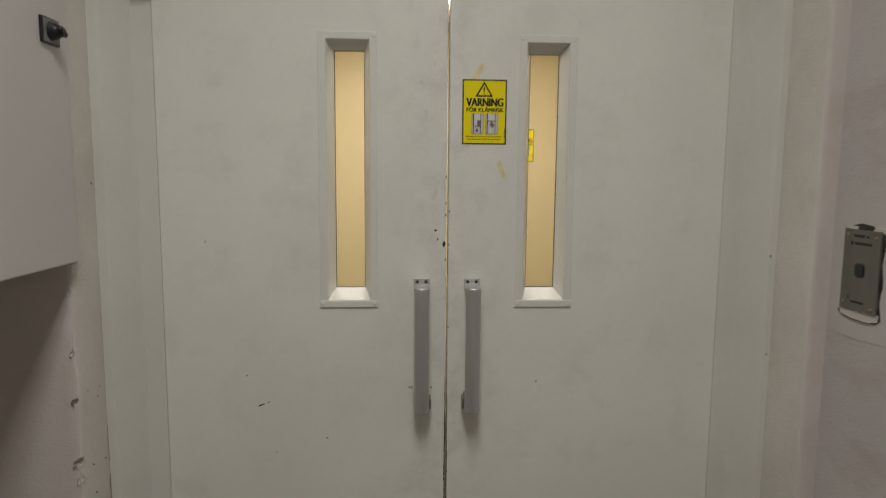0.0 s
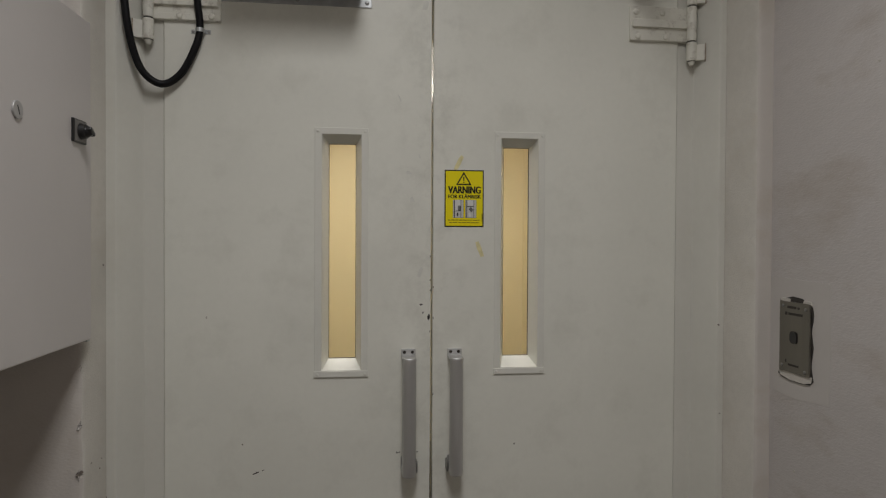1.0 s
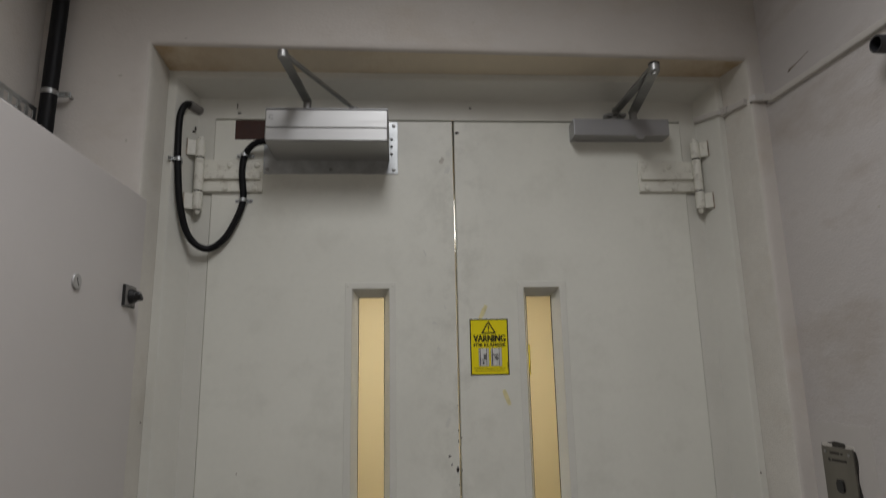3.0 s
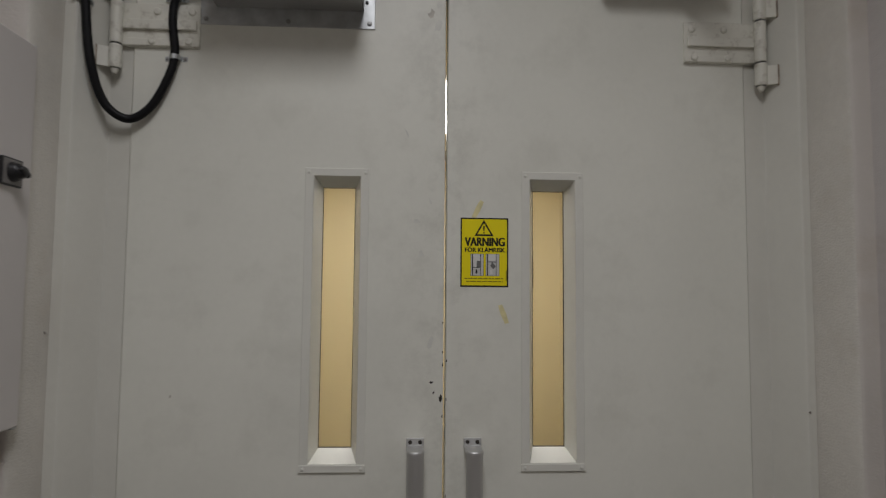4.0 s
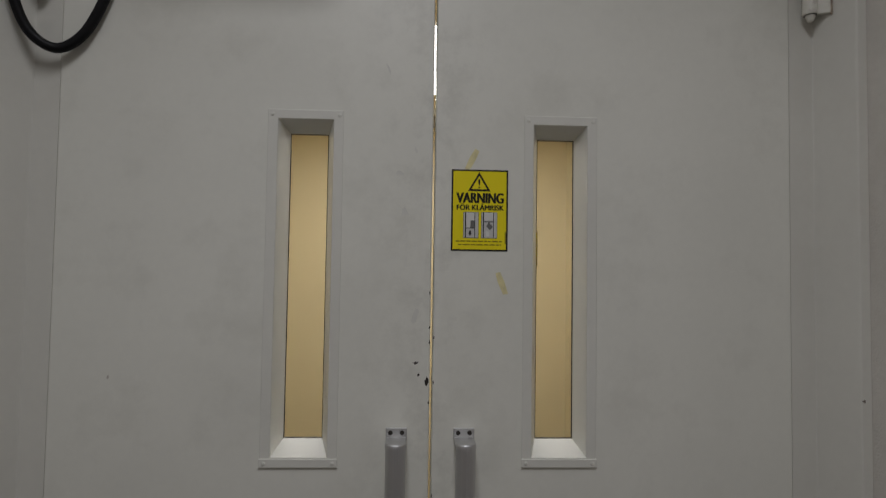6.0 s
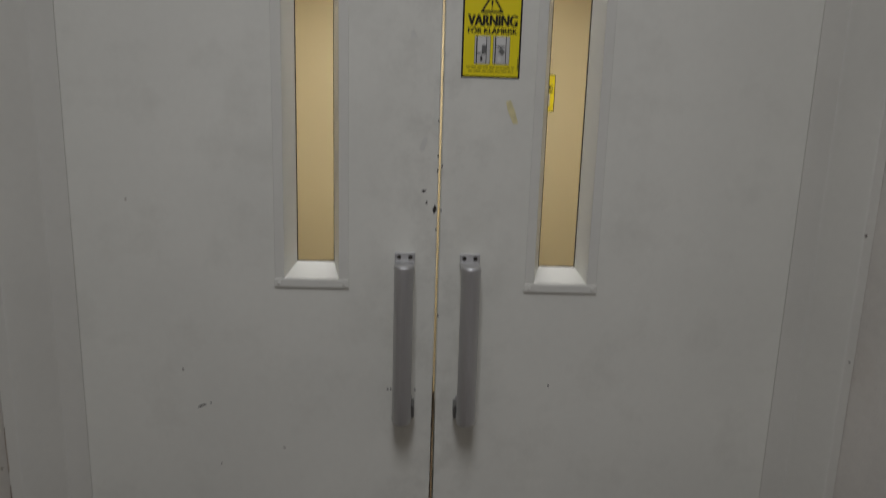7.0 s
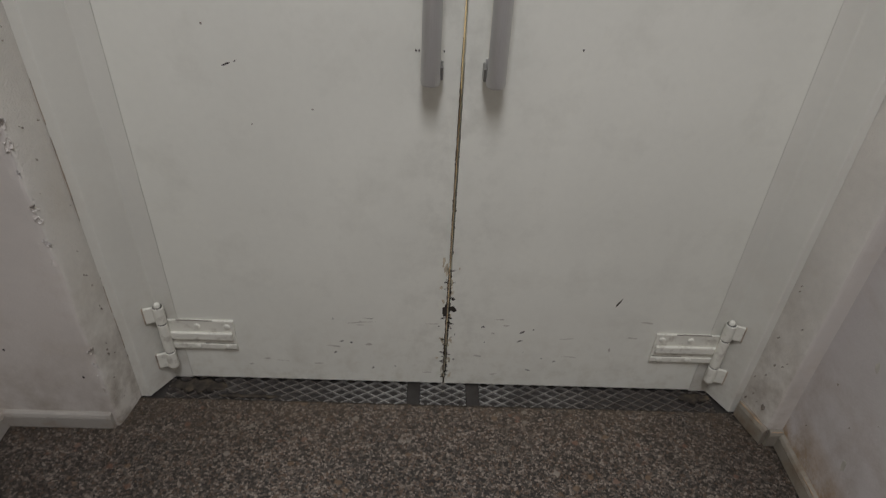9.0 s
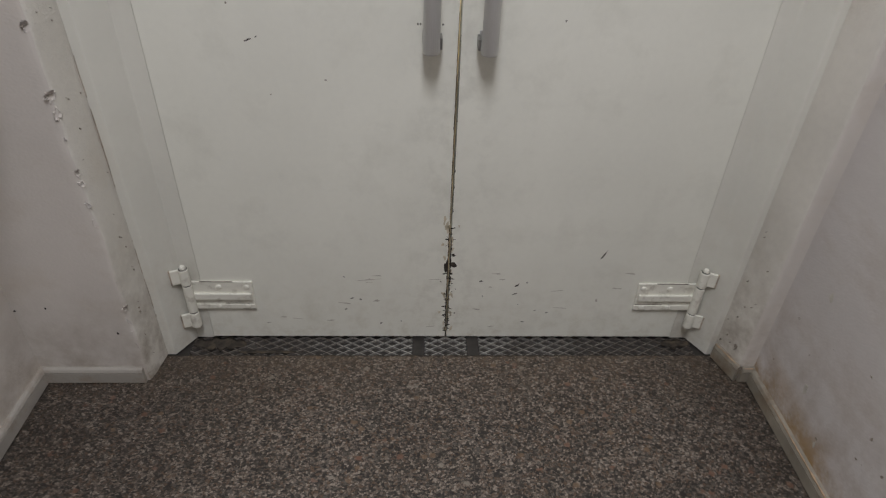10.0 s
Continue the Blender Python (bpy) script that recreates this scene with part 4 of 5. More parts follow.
for hx, hz, w, h in ((0.052, 2.293, 0.009, 0.009), (-0.622, 2.296, 0.006, 0.018), (-0.615, 2.272, 0.016, 0.006),
                     (-0.505, 2.292, 0.005, 0.004), (-0.482, 2.291, 0.005, 0.004), (-0.463, 2.290, 0.005, 0.004), (-0.40, 2.289, 0.005, 0.004)):
    tagged(part("screw_hole", prism([(hx + a, hz + c) for a, c in blot(w, h, int(1000 * (hx + 2)))], 0.0030, 0.0045), CHIP),
           "old dark screw hole in the frame's head", "screw hole", "old screw holes")


# ---- the warning sign ----
def bar(x0, x1, z0, z1, y=-0.0011):
    return box(x0, x1, y - 0.0002, y + 0.0001, z0, z1)


def warning_sign(where):
    s = thing("warning_sign", where, "yellow pinch-hazard warning sign with black lettering", "warning sign", "pinch-hazard signs")
    W, H = 0.1055, 0.1515
    k = W / 273.0

    def X(px):
        return (px - 226.5) * k

    def Z(py):
        return (598 - py) * H / 400.0
    part("border", box(-W / 2, W / 2, -0.0006, 0.0003, 0.0, H), SIGN_BLACK, s)
    part("face", box(-W / 2 + 0.0031, W / 2 - 0.0031, -0.0009, -0.0004, 0.0031, H - 0.0031), SIGN_YELLOW, s)
    tri_o = [(X(169), Z(304)), (X(278), Z(304)), (X(223), Z(210))]
    tri_i = [(X(185), Z(294)), (X(262), Z(294)), (X(223), Z(229))]
    part("triangle", prism(tri_o, -0.0012, -0.0008), SIGN_BLACK, s)
    part("triangle_fill", prism(tri_i, -0.0014, -0.0011), SIGN_YELLOW, s)
    b = prism([(X(220), Z(275)), (X(226), Z(275)), (X(228), Z(245)), (X(218), Z(245))], -0.0016, -0.0013)
    joined(b, bar(X(219.5), X(226.5), Z(289), Z(282), -0.0014))
    part("exclamation_mark", b, SIGN_BLACK, s)
    part("heading", lettering("VARNING", 1.14 * (362 - 316) * H / 400, X(343) - X(113), 0.00115), SIGN_BLACK, s, at=(X(228), -0.0011, Z(362)))
    part("heading", lettering("F\u00d6R KL\u00c4MRISK", 1.15 * (397 - 374) * H / 400, X(344) - X(115), 0.00055), SIGN_BLACK, s, at=(X(229.5), -0.0011, Z(397)))
    for px0, px1, low in ((148, 222, True), (234, 312, False)):
        part("picture_panel", bar(X(px0), X(px1), Z(535), Z(407), -0.0010), SIGN_GREY, s)
        part("picture_ground", bar(X(px0 + 2), X(px1 - 2), Z(533), Z(409), -0.0013), SIGN_LIGHT, s)
        part("picture_sheet", bar(X(px0 + 15), X(px1 - 21), Z(450 if low else 446), Z(409), -0.00145), SIGN_WHITE, s)
        part("picture_post", bar(X(px1 - 20), X(px1 - 17), Z(533), Z(409), -0.0016), SIGN_BLACK, s)
        part("picture_post", bar(X(px0 + 8), X(px0 + 13), Z(533), Z(409), -0.0016), SIGN_BLACK, s)
        part("picture_line", bar(X(px0 + 10), X(px1 - 18), Z(488 if low else 456), Z(484 if low else 452), -0.0016), SIGN_BLACK, s)
        t0 = px0 + (34 if low else 22)
        blk = [(X(t0), Z(486)), (X(t0 + 22), Z(486)), (X(t0 + 24), Z(450)), (X(t0 + 2), Z(448))] if low else \
            [(X(259), Z(476)), (X(277), Z(496)), (X(291), Z(478)), (X(271), Z(455))]
        part("picture_block", prism(blk, -0.0018, -0.0015), SIGN_GREY, s)
        if low:
            arrow = [(X(181), Z(524)), (X(190), Z(512)), (X(185), Z(512)), (X(185), Z(498)), (X(177), Z(498)), (X(177), Z(512)), (X(172), Z(512))]
            part("picture_shape", prism([(X(165), Z(486)), (X(180), Z(486)), (X(179), Z(446)), (X(174), Z(424)), (X(167), Z(426)), (X(164), Z(450))], -0.0018, -0.0015), SIGN_WHITE, s)
            part("picture_arrow", prism(arrow, -0.0018, -0.0015), SIGN_BLACK, s)
        else:
            part("picture_block", prism([(X(258), Z(526)), (X(274), Z(524)), (X(270), Z(500)), (X(256), Z(498))], -0.0018, -0.0015), SIGN_WHITE, s)
    rr = random.Random(3)
    for row, (a, c) in enumerate(((113, 334), (124, 330))):
        x = a
        while x < c:
            w = rr.uniform(12, 34)
            part("fine_print", bar(X(x), X(min(x + w, c)), Z(553 + 17 * row), Z(547 + 17 * row)), SIGN_OLIVE, s)
            x += w + 5
    part("fine_print", bar(X(349), X(354), Z(560), Z(503)), SIGN_OLIVE, s)
    return s


sign = warning_sign((0.0858, -0.0003, 1.5195))


# ---- right wall: call button, trunking, pipe stub ----
def on_right_wall(b):
    """Turns a mesh drawn on a wall that faces -y into one on a wall that faces -x."""
    bmesh.ops.transform(b, matrix=Matrix.Rotation(radians(-90), 4, "Z"), verts=b.verts)
    return b


call = thing("call_button", (RIGHT, -0.264, 1.168), "worn steel lift call-button plate set in chipped plaster", "call button")


def call_part(name, b, mat, label="", smooth=False):
    return part(name, on_right_wall(b), mat, call, label, smooth)


call_part("plaster_patch", prism([(x, z) for x, z in ((-0.110, -0.058), (0.0, -0.062), (0.111, -0.052), (0.113, 0.08), (0.110, 0.222), (0.0, 0.226), (-0.109, 0.229), (-0.111, 0.1))],
                                 -0.0007, 0.001), FILLER, "smooth filled patch of plaster")
hollow = [(-0.058 + 0.002 * math.sin(9 * k), 0.175 - 0.0125 * k) for k in range(15)]
hollow += [(-0.063, -0.010), (-0.045, -0.018), (-0.015, -0.021), (0.02, -0.021), (0.05, -0.017), (0.061, -0.008)]
hollow += [(0.0565 + 0.0030 * math.sin(5 * k), 0.01 + 0.0155 * k) for k in range(11)] + [(0.02, 0.181), (-0.01, 0.184), (-0.03, 0.180)]
call_part("chipped_edge", prism(hollow, -0.0030, 0.0), SILL_STEEL, "dark broken plaster edge")
call_part("bare_plaster", prism([(-0.060, 0.004), (0.058, 0.002), (0.056, -0.012), (0.03, -0.019), (-0.02, -0.0185), (-0.052, -0.013)], -0.0046, -0.0010), RAW_PLASTER, "bare white plaster below the plate")
call_part("bare_plaster", prism([(-0.056, 0.172), (-0.02, 0.170), (-0.018, 0.178), (-0.05, 0.179)], -0.0042, -0.0010), RAW_PLASTER)
call_part("bare_plaster", prism([(0.026, 0.170), (0.056, 0.168), (0.054, 0.176), (0.03, 0.178)], -0.0042, -0.0010), RAW_PLASTER)
call_part("plate", box(-0.0535, 0.0535, -0.0075, -0.0020, 0.0, 0.171, 0.0012), PLATE_STEEL, "brushed steel plate")
call_part("button_collar", prism([(0.0140 * (1 if math.cos(a) > 0 else -1) * abs(math.cos(a)) ** 0.6, 0.086 + 0.0150 * (1 if math.sin(a) > 0 else -1) * abs(math.sin(a)) ** 0.5)
                                  for a in [2 * math.pi * k / 28 for k in range(28)]], -0.0086, -0.0070), SILL_STEEL)
call_part("button", prism([(0.0120 * (1 if math.cos(a) > 0 else -1) * abs(math.cos(a)) ** 0.6, 0.086 + 0.0130 * (1 if math.sin(a) > 0 else -1) * abs(math.sin(a)) ** 0.5)
                           for a in [2 * math.pi * k / 28 for k in range(28)]], -0.0105, -0.0080), BLACK_PLASTIC, "black push button")
for sx, sz in ((-0.040, 0.160), (0.040, 0.157), (-0.042, 0.014), (0.040, 0.010)):
    b = bolt_head(0.0042, 0.0022)
    bmesh.ops.transform(b, matrix=Matrix.Translation((sx, -0.0073, sz)), verts=b.verts)
    call_part("screw", b, STEEL)
for x0, x1, z0, z1 in ((-0.024, 0.008, 0.155, 0.161), (0.012, 0.020, 0.155, 0.160), (-0.032, -0.024, 0.138, 0.146), (-0.020, 0.030, 0.139, 0.145), (-0.020, 0.018, 0.016, 0.021), (-0.030, -0.026, 0.022, 0.030)):
    call_part("engraving", box(x0, x1, -0.0079, -0.0074, z0, z1), SILL_STEEL)

trunk = thing("cable_trunking", (RIGHT, -0.17, 2.24), "white plastic cable trunking along the wall", "cable trunking")


def trunk_run(name, path, w, h, lab=""):
    pts = [Vector(p) - trunk.location for p in path]
    b = bmesh.new()
    rows = []
    for i, p in enumerate(pts):
        d = (pts[min(i + 1, len(pts) - 1)] - pts[max(i - 1, 0)]).normalized()
        n = Vector((d.y, -d.x, 0)).normalized()
        if n.x > 0:
            n = -n
        prof = [(0, -h / 2), (w * 0.8, -h / 2), (w, -h / 2 + 0.003), (w, h / 2 - 0.003), (w * 0.8, h / 2), (0, h / 2)]
        rows.append([b.verts.new(p + n * o + Vector((0, 0, z))) for o, z in prof])
    for r, s in zip(rows, rows[1:]):
        for k in range(6):
            b.faces.new((r[k], r[(k + 1) % 6], s[(k + 1) % 6], s[k]))
    b.faces.new(rows[0])
    b.faces.new(rows[-1][::-1])
    part(name, b, TRUNKING, trunk, lab)


trunk_run("wall_run", [(RIGHT, -0.185, 2.240), (RIGHT, -0.65, 2.215), (RIGHT, -2.9, 2.11)], 0.010, 0.017)
trunk_run("reveal_run", [(0.790, -0.076, 2.252), (0.810, -0.150, 2.250)], 0.012, 0.018)
trunk_run("frame_run", [(0.7315, -0.001, 2.256), (0.768, -0.066, 2.252), (0.785, -0.069, 2.252)], 0.011, 0.016)
trunk_run("corner_piece", [(0.813, -0.158, 2.252), (0.822, FRONT, 2.252), (0.848, FRONT - 0.004, 2.252), (RIGHT, -0.20, 2.241)], 0.012, 0.020)
trunk_run("coupling", [(0.774, -0.0685, 2.252), (0.788, -0.072, 2.252), (0.793, -0.090, 2.252)], 0.016, 0.022)

stub = thing("pipe_stub", (RIGHT, -0.618, 2.158), "dark grey open pipe end sticking out of the wall", "pipe")
b = bmesh.new()
prof = [(0.0, 0.0, 0.0188), (0.0, -0.042, 0.0188), (0.0, -0.046, 0.0175), (0.0, -0.046, 0.0145), (0.0, -0.042, 0.0140), (0.0, -0.01, 0.0140)]
rows = [[b.verts.new((x, r * math.cos(2 * math.pi * k / 24), r * math.sin(2 * math.pi * k / 24))) for k in range(24)] for _, x, r in prof]
for r, s in zip(rows, rows[1:]):
    for k in range(24):
        b.faces.new((r[k], r[(k + 1) % 24], s[(k + 1) % 24], s[k]))
b.faces.new(rows[-1])
b.faces.new(rows[0][::-1])
part("pipe", b, DARK_PIPE, stub)
part("collar", rod((-0.006, 0, 0), (0.001, 0, 0), 0.026, bevel=0.002), DARK_PIPE, stub)

scratch = prism([(-0.004, -0.003), (0.003, -0.004), (0.06, 0.006), (0.086, 0.0095), (0.03, 0.0035), (0.004, 0.004)], -0.0008, 0.001)
tagged(part("wall_gouge", on_right_wall(scratch), KNOCK, at=(RIGHT, -0.275, 2.279)), "dark gouge in the painted wall", "gouge")


# ---- left wall: switch cabinet, pipe, slotted rail ----
cab = thing("switch_cabinet", (LEFT, -0.56, 1.257), "white painted steel switch cabinet on the side wall", "cabinet")
CX, CW, CH = 0.300, 0.3935, 0.706
part("body", box(0.0, CX - 0.018, -CW, CW, 0.003, CH - 0.003, 0.003), CABINET_PAINT, cab)
part("door", box(CX - 0.016, CX, -CW, CW, 0.0, CH, 0.0035, 3), CABINET_PAINT, cab)
lock = part("lock", rod((CX - 0.002, 0.092, 0.453), (CX + 0.004, 0.092, 0.453), 0.0165, bevel=0.0020), LOCK_GREY, cab, "round quarter-turn lock")
slot = box(CX + 0.0035, CX + 0.0043, -0.0012, 0.0012, -0.009, 0.009)
bmesh.ops.transform(slot, matrix=Matrix.Translation((0, 0.092, 0.453)) @ Matrix.Rotation(radians(24), 4, "X"), verts=slot.verts)
part("slot", slot, SILL_STEEL, lock)
sw = thing("rotary_switch", (CX, 0.328, 0.432), "black rotary main switch on grey plate", "switch")
sw.parent = cab
del sw["category"]
part("switch_plate", box(-0.001, 0.006, -0.030, 0.030, -0.002, 0.048, 0.002), BLACK_PLASTIC, sw)
part("switch_label", box(0.0055, 0.0068, -0.026, 0.026, 0.001, 0.045, 0.0005), GREY_PLASTIC, sw)
part("knob_base", rod((0.006, 0, 0.023), (0.019, 0, 0.023), 0.0185, 0.0150, bevel=0.002), BLACK_PLASTIC, sw)
knob = rod((0.018, 0, 0.023), (0.031, 0, 0.023), 0.0140, 0.0075, bevel=0.002)
box(0.019, 0.032, -0.0050, 0.0050, 0.010, 0.036, 0.003, bm=knob)
bmesh.ops.transform(knob, matrix=Matrix.Translation((0, 0, 0.023)) @ Matrix.Rotation(radians(62), 4, "X") @ Matrix.Translation((0, 0, -0.023)), verts=knob.verts)
part("knob", knob, BLACK_PLASTIC, sw)
for k in range(3):
    for j in range(5):
        bb = box(CX - 0.0005, CX + 0.0022, -0.235 - 0.026 * j, -0.217 - 0.026 * j, 0.630 - 0.014 * k, 0.637 - 0.014 * k, 0.0009)
        part("louvre", bb, CABINET_PAINT, cab)
part("corner_clip", box(CX - 0.012, CX - 0.002, CW - 0.004, CW + 0.001, CH - 0.02, CH + 0.002, 0.001), GALVANISED, cab, "small bare metal corner")
part("corner_clip", box(CX - 0.020, CX - 0.004, CW - 0.012, CW + 0.001, -0.004, 0.001, 0.001), GALVANISED, cab)

pipe = thing("drain_pipe", (-1.034, -0.200, 1.955), "black vertical pipe in the wall's corner", "pipe")
part("pipe", tube(smooth_line([Vector((0.0, 0, 0.0)), Vector((0.002, 0, 0.3)), Vector((0.008, 0, 0.75)), Vector((0.010, 0.0, TOP - 1.955))]), 0.0190, 20), RUBBER, pipe, smooth=True)
part("clamp", rod((0.002, 0, 0.272), (0.002, 0, 0.284), 0.0200, sides=24), STEEL, pipe, "zinc-plated pipe clamp")
part("clamp_tab", box(0.018, 0.048, 0.010, 0.014, 0.272, 0.286, 0.0008), GALVANISED, pipe)
part("clamp_screw", bolt_head(0.005, 0.004), STEEL, pipe, at=(0.040, 0.010, 0.279))
part("stand_off", rod((0.040, 0.012, 0.279), (0.040, 0.036, 0.279), 0.004), STEEL, pipe)

rail = thing("slotted_rail", (LEFT + 0.0, -0.40, 2.11), "galvanised slotted rail above the cabinet", "cable tray")
for z0, z1 in ((0.0, 0.012), (0.034, 0.044), (0.066, 0.078)):
    part("rail_strip", box(0.030, 0.033, -0.45, 0.19, z0, z1, 0.0006), GALVANISED, rail)
for k in range(20):
    part("rail_web", box(0.0302, 0.0328, 0.178 - 0.032 * k, 0.190 - 0.032 * k, 0.006, 0.072), GALVANISED, rail)
part("rail_flange", box(0.0, 0.033, -0.45, 0.19, -0.002, 0.001), GALVANISED, rail)
part("rail_bolt", rod((0.02, 0.11, 0.04), (0.042, 0.11, 0.04), 0.009, sides=6), STEEL, rail)

# flaked plaster along the opening's left corner, with marks on the walls
rnd = random.Random(9)
CHIPS = ((0.946, 0.016, 0.030, 1), (0.812, 0.020, 0.026, 1), (0.776, 0.014, 0.036, 0), (0.715, 0.006, 0.016, 0),
         (0.640, 0.013, 0.024, 1), (0.615, 0.013, 0.018, 0), (0.560, 0.009, 0.024, 0), (0.510, 0.010, 0.030, 0), (0.258, 0.013, 0.018, 1),
         (0.215, 0.008, 0.022, 0), (0.178, 0.010, 0.014, 0), (0.125, 0.006, 0.030, 0), (1.06, 0.008, 0.02, 0), (1.19, 0.007, 0.018, 0))
for k, (z, w, h, hole) in enumerate(CHIPS):
    b = bmesh.new()
    n = 13
    rim = blot(w, h, 300 + k, rnd.uniform(-25, 25), n=n, sharp=0.5)
    outer = [b.verts.new((x, 0.003, zz)) for x, zz in rim]
    mid = [b.verts.new((0.8 * x, -0.0012 - 0.0030 * rnd.random(), 0.8 * zz)) for x, zz in rim]
    low = [b.verts.new((0.45 * x, -0.0012 + 0.0016 * rnd.random(), 0.45 * zz)) for x, zz in rim]
    for p, q in ((outer, mid), (mid, low)):
        for i in range(len(p)):
            b.faces.new((p[i], p[(i + 1) % len(p)], q[(i + 1) % len(p)], q[i]))
    b.faces.new(low)
    bmesh.ops.transform(b, matrix=Matrix.Rotation(radians(38), 4, "Z"), verts=b.verts)
    at = (-0.8135 + 0.003 * rnd.random(), FRONT + 0.0025, z)
    tagged(part("plaster_flake", b, PLASTER if k % 3 else FILLER, at=at),
           "flaked plaster along the wall's worn edge", "plaster flake", "plaster flakes")
    # a pit's shade, laid on as a dark fleck at the flake's top
    if hole:
        c = prism(blot(w * 0.9, h * 0.16, 400 + k, 20, n=11, sharp=0.6), -0.0046, 0.002)
        bmesh.ops.transform(c, matrix=Matrix.Rotation(radians(38), 4, "Z"), verts=c.verts)
        tagged(part("wall_mark", c, BARE_GROUND_AND_SHADE, at=(at[0], at[1], z + h * 0.32)), "dark fleck for the shade in a plaster pit", "wall mark", "knocks in the plaster")
for x, z, w, h in ((-1.08, 0.250, 0.006, 0.005), (-1.003, 0.259, 0.005, 0.006), (-0.85, 0.175, 0.005, 0.008),
                   (-0.88, 2.30, 0.012, 0.006), (-0.85, 2.12, 0.005, 0.012), (0.05, 2.47, 0.008, 0.004), (-0.72, 2.41, 0.006, 0.004)):
    b = prism(blot(w, h, int(900 * (z + 3)), 0, n=9), -0.0009, 0.001)
    tagged(part("wall_mark", b, SCUFF if z > 1 else CHIP, at=(x, FRONT, z)), "small dark knock in the plaster", "wall mark", "knocks in the plaster")
for y, z, w, h in ((-0.262, 0.93, 0.005, 0.006), (-0.30, 0.42, 0.012, 0.02), (-0.36, 0.18, 0.014, 0.03), (-0.46, 0.10, 0.006, 0.02), (-0.42, 1.62, 0.006, 0.006), (-0.5, 1.85, 0.005, 0.005)):
    b = on_right_wall(prism(blot(w, h, int(700 * (z + 3)), 15, n=9), -0.0009, 0.001))
    tagged(part("wall_mark", b, SCUFF, at=(RIGHT, y, z)), "grey scuff on the textured wall", "wall mark", "scuffs on the side wall")

# knocks and specks low on the worn reveal and the side wall
rnd = random.Random(21)
for k in range(14):
    u = rnd.random()
    z = 0.065 + 0.42 * rnd.random() ** 1.6
    w = 0.0012 + 0.003 * rnd.random() ** 2
    b = prism(blot(w, w * rnd.uniform(0.7, 3.5), 500 + k, rnd.uniform(-40, 40), n=7, sharp=0.5), -0.0032, 0.002)
    bmesh.ops.transform(b, matrix=Matrix.Rotation(radians(-74), 4, "Z"), verts=b.verts)
    part("knock", b, KNOCK, wall, at=(0.7875 + 0.0175 * u, -0.078 - 0.070 * u, z))
for k in range(26):
    y = -0.19 - 0.75 * rnd.random()
    z = 0.06 + 0.33 * rnd.random() ** 1.5
    w = 0.002 + 0.005 * rnd.random() ** 2
    b = on_right_wall(prism(blot(w, w * rnd.uniform(0.6, 2.2), 540 + k, rnd.uniform(-60, 60), n=7, sharp=0.5), -0.0012, 0.001))
    part("knock", b, KNOCK, bpy.data.objects["wall_right"], at=(RIGHT, y, z))
for k in range(22):
    u = rnd.random()
    z = 0.06 + 0.95 * rnd.random() ** 1.3
    w = 0.0010 + 0.0022 * rnd.random() ** 2
    b = prism(blot(w, w * rnd.uniform(0.7, 2.4), 580 + k, rnd.uniform(-40, 40), n=7, sharp=0.5), -0.0030, 0.002)
    bmesh.ops.transform(b, matrix=Matrix.Rotation(radians(80), 4, "Z"), verts=b.verts)
    part("knock", b, KNOCK, wall, at=(-0.7945 - 0.009 * u, -0.078 - 0.066 * u, z))
for x, y, z, h in ((0.770, -0.0685, 1.26, 0.006), (0.7915, -0.080, 1.22, 0.008), (0.7935, -0.090, 1.16, 0.004), (-0.7945, -0.080, 1.42, 0.006), (0.776, -0.0685, 1.02, 0.004)):
    b = prism(blot(0.0034, 0.8 * h, int(800 * z), 10, n=8, sharp=0.5), -0.0016, 0.002)
    part("knock", b, BARE_GROUND_AND_SHADE, wall, at=(x, y, z))


def crack_line(x, y, seed):
    """The open joint between steel frame and plaster: a thin dark line that comes and goes."""
    b = bmesh.new()
    n = 300
    last = None
    for k in range(n + 1):
        z = 0.07 + 0.88 * k / n
        w = 0.0007 * (0.10 + 1.5 * noise.noise(Vector((seed, 0.5, z * 7))) + 0.7 * noise.noise(Vector((seed, 2.5, z * 60))))
        if w < 0.0002:
            last = None
            continue
        dx = 0.0012 * noise.noise(Vector((seed, 5.5, z * 18)))
        row = [b.verts.new((x + dx - w, y - 0.0005, z)), b.verts.new((x + dx + w, y - 0.0005, z)), b.verts.new((x + dx + w, y + 0.001, z)), b.verts.new((x + dx - w, y + 0.001, z))]
        if last:
            for i in range(4):
                b.faces.new((last[i], last[(i + 1) % 4], row[(i + 1) % 4], row[i]))
        last = row
    part("joint_crack", b, CRACK_AND_SHADE, wall, "dark open joint between frame and plaster")


crack_line(-0.7925, -0.0690, 3)


# ---- the lift car behind the doors ----
car = thing("lift_car", (0.0, 1.0, 0.0), "lit lift car with cream laminate walls", "lift car")
CXW, CY0, CY1, CZ = 0.72, -0.86, 0.90, 2.185
part("back_wall", box(-CXW, CXW, CY1, CY1 + 0.03, 0.0, CZ), CAR_WALL, car)
for sx in (-1, 1):
    part("side_wall", box(min(sx * CXW, sx * (CXW + 0.03)), max(sx * CXW, sx * (CXW + 0.03)), CY0, CY1 + 0.03, 0.0, CZ), CAR_WALL, car)
    part("skirting", box(min(sx * CXW, sx * (CXW - 0.012)), max(sx * CXW, sx * (CXW - 0.012)), CY0, CY1, 0.0, 0.095), CAR_BASE, car)
part("skirting", box(-CXW, CXW, CY1 - 0.012, CY1, 0.0, 0.095), CAR_BASE, car)
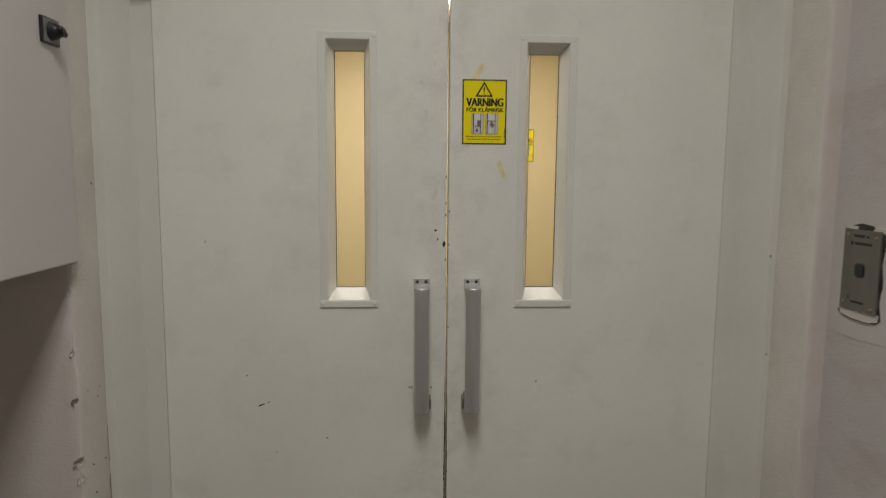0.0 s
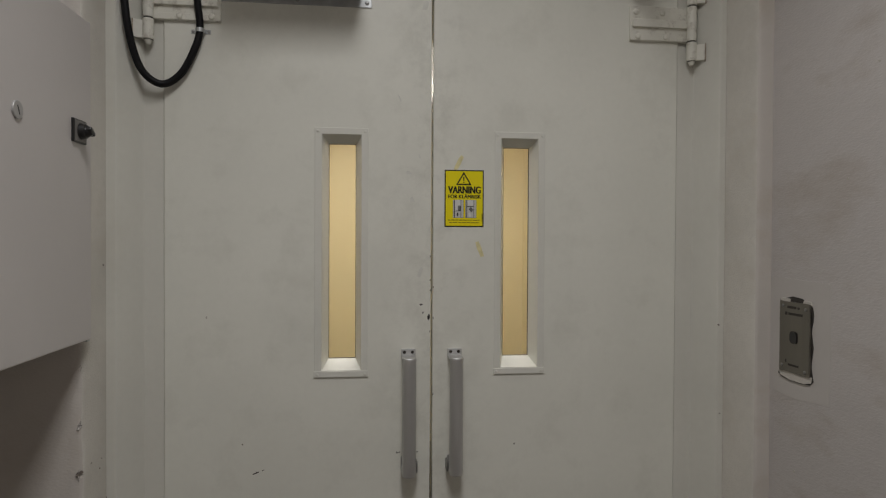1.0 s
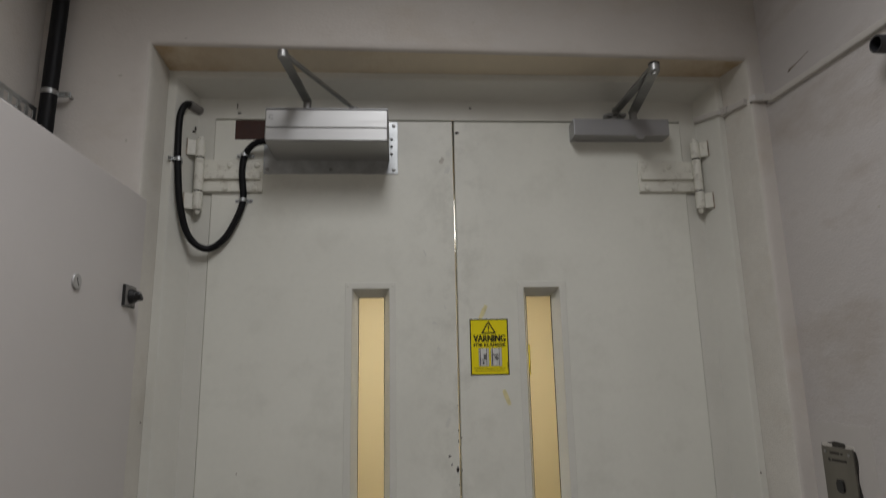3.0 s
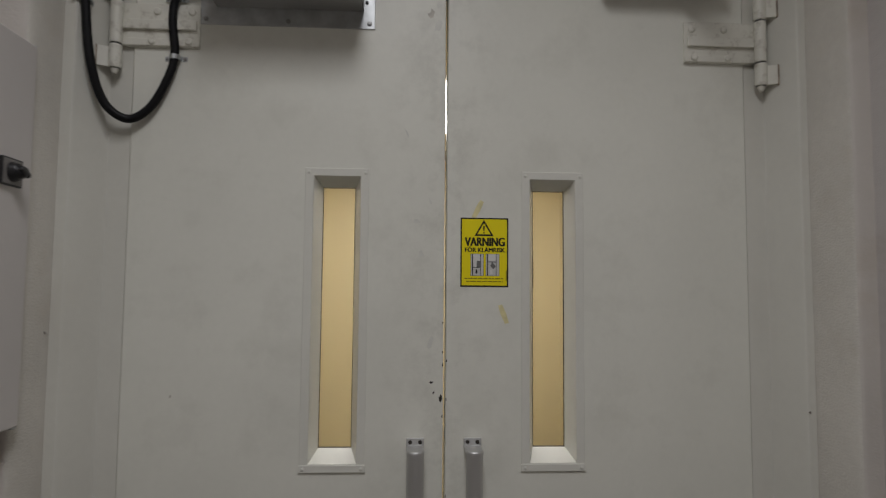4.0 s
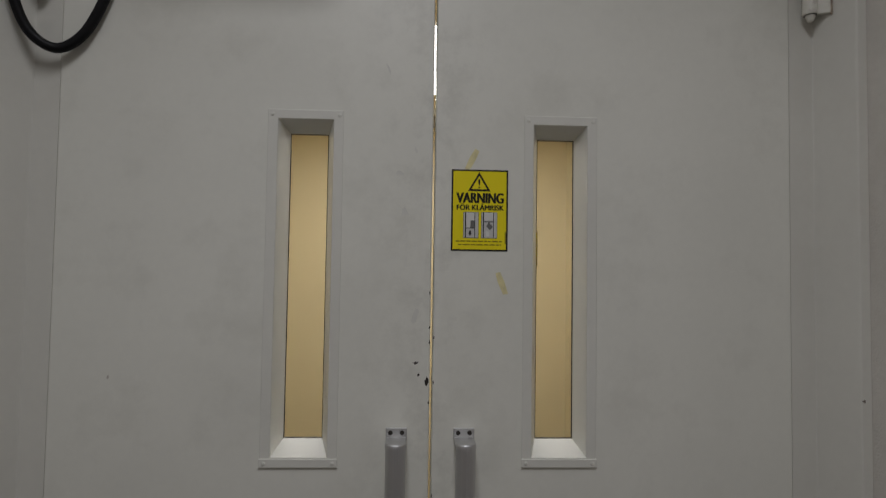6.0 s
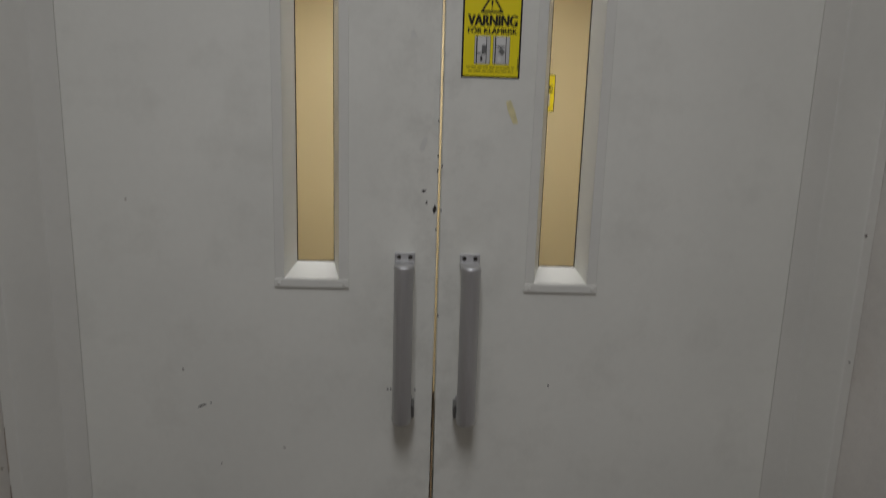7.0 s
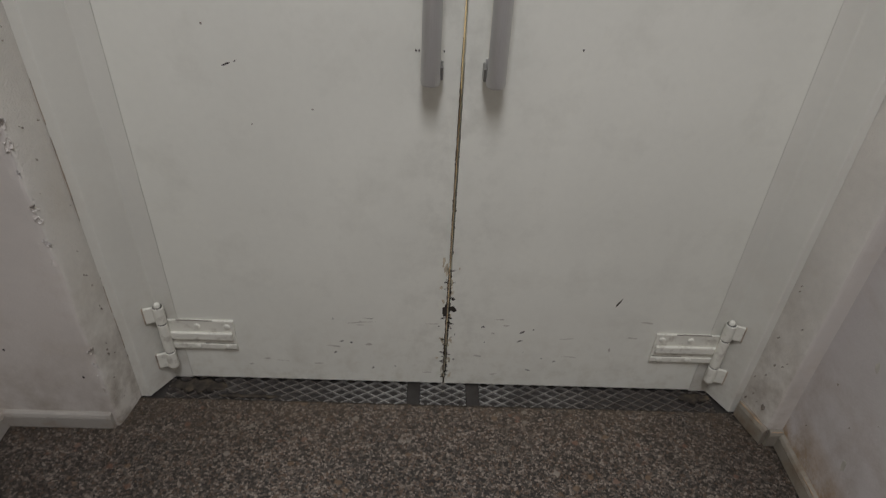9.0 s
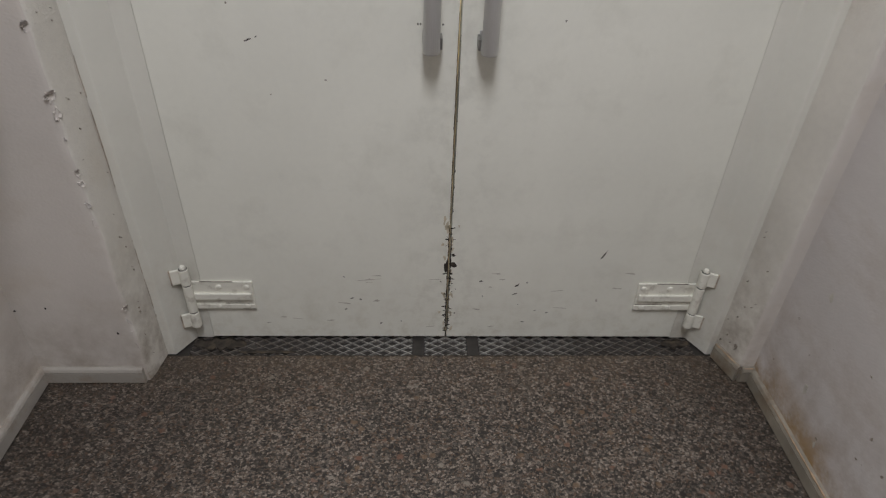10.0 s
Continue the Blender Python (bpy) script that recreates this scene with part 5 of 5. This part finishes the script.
part("ceiling_panel", box(-CXW - 0.03, CXW + 0.03, CY0, CY1 + 0.03, CZ, CZ + 0.04), CAR_CEILING, car)
fl = box(-CXW - 0.03, CXW + 0.03, CY0, CY1 + 0.03, -0.06, -0.004)
for k in range(36):
    x = -0.70 + 0.04 * k
    box(x - 0.012, x + 0.012, CY0 + 0.02, CY1 - 0.012, -0.005, 0.0, bm=fl)
part("floor_panel", fl, CAR_FLOOR, car, "ribbed brown rubber floor")
for y0, y1 in ((-0.40, -0.06), (-0.03, 0.26)):
    part("light_panel", box(-0.45, 0.45, y0, y1, CZ - 0.008, CZ, 0.002), LIT_PANEL, car, "glowing white light panel")
part("hatch_frame", box(-0.10, 0.36, 0.50, 0.52, CZ - 0.022, CZ, 0.002), TRIM_PAINT, car)
part("hatch", box(-0.04, 0.34, 0.52, 0.78, CZ - 0.014, CZ, 0.002), GREY_PLASTIC, car, "grey ceiling hatch")
car_sign = copy_thing(sign, pose(0.518, 1.8993, 1.530))
car_sign.scale = (1.13, 1.0, 1.13)

# the dark shaft that closes the place behind the car
tagged(part("shaft_wall", box(-1.4, 1.4, 2.3, 2.4, -0.5, 3.2), SHAFT), "dark concrete lift shaft wall", "wall", kind="structure")
for x0, x1 in ((-1.5, -1.4), (1.4, 1.5)):
    tagged(part("shaft_wall", box(x0, x1, 0.12, 2.4, -0.5, 3.2), SHAFT), "dark concrete lift shaft wall", "wall", kind="structure")
tagged(part("shaft_top", box(-1.5, 1.5, 0.12, 2.4, 3.2, 3.3), SHAFT), "dark top of the lift shaft", "ceiling", kind="structure")
tagged(part("shaft_floor", box(-1.5, 1.5, 0.12, 2.4, -0.6, -0.5), SHAFT), "dark floor of the lift shaft", "floor", kind="structure")
tagged(part("shaft_front", arch([(-0.785, 0.785, 2.366, 0.121), (-1.5, 1.5, 3.2, 0.121), (-1.5, 1.5, 3.2, 0.14), (-0.785, 0.785, 2.366, 0.14)]), SHAFT),
       "dark inner face of the shaft", "wall", kind="structure")
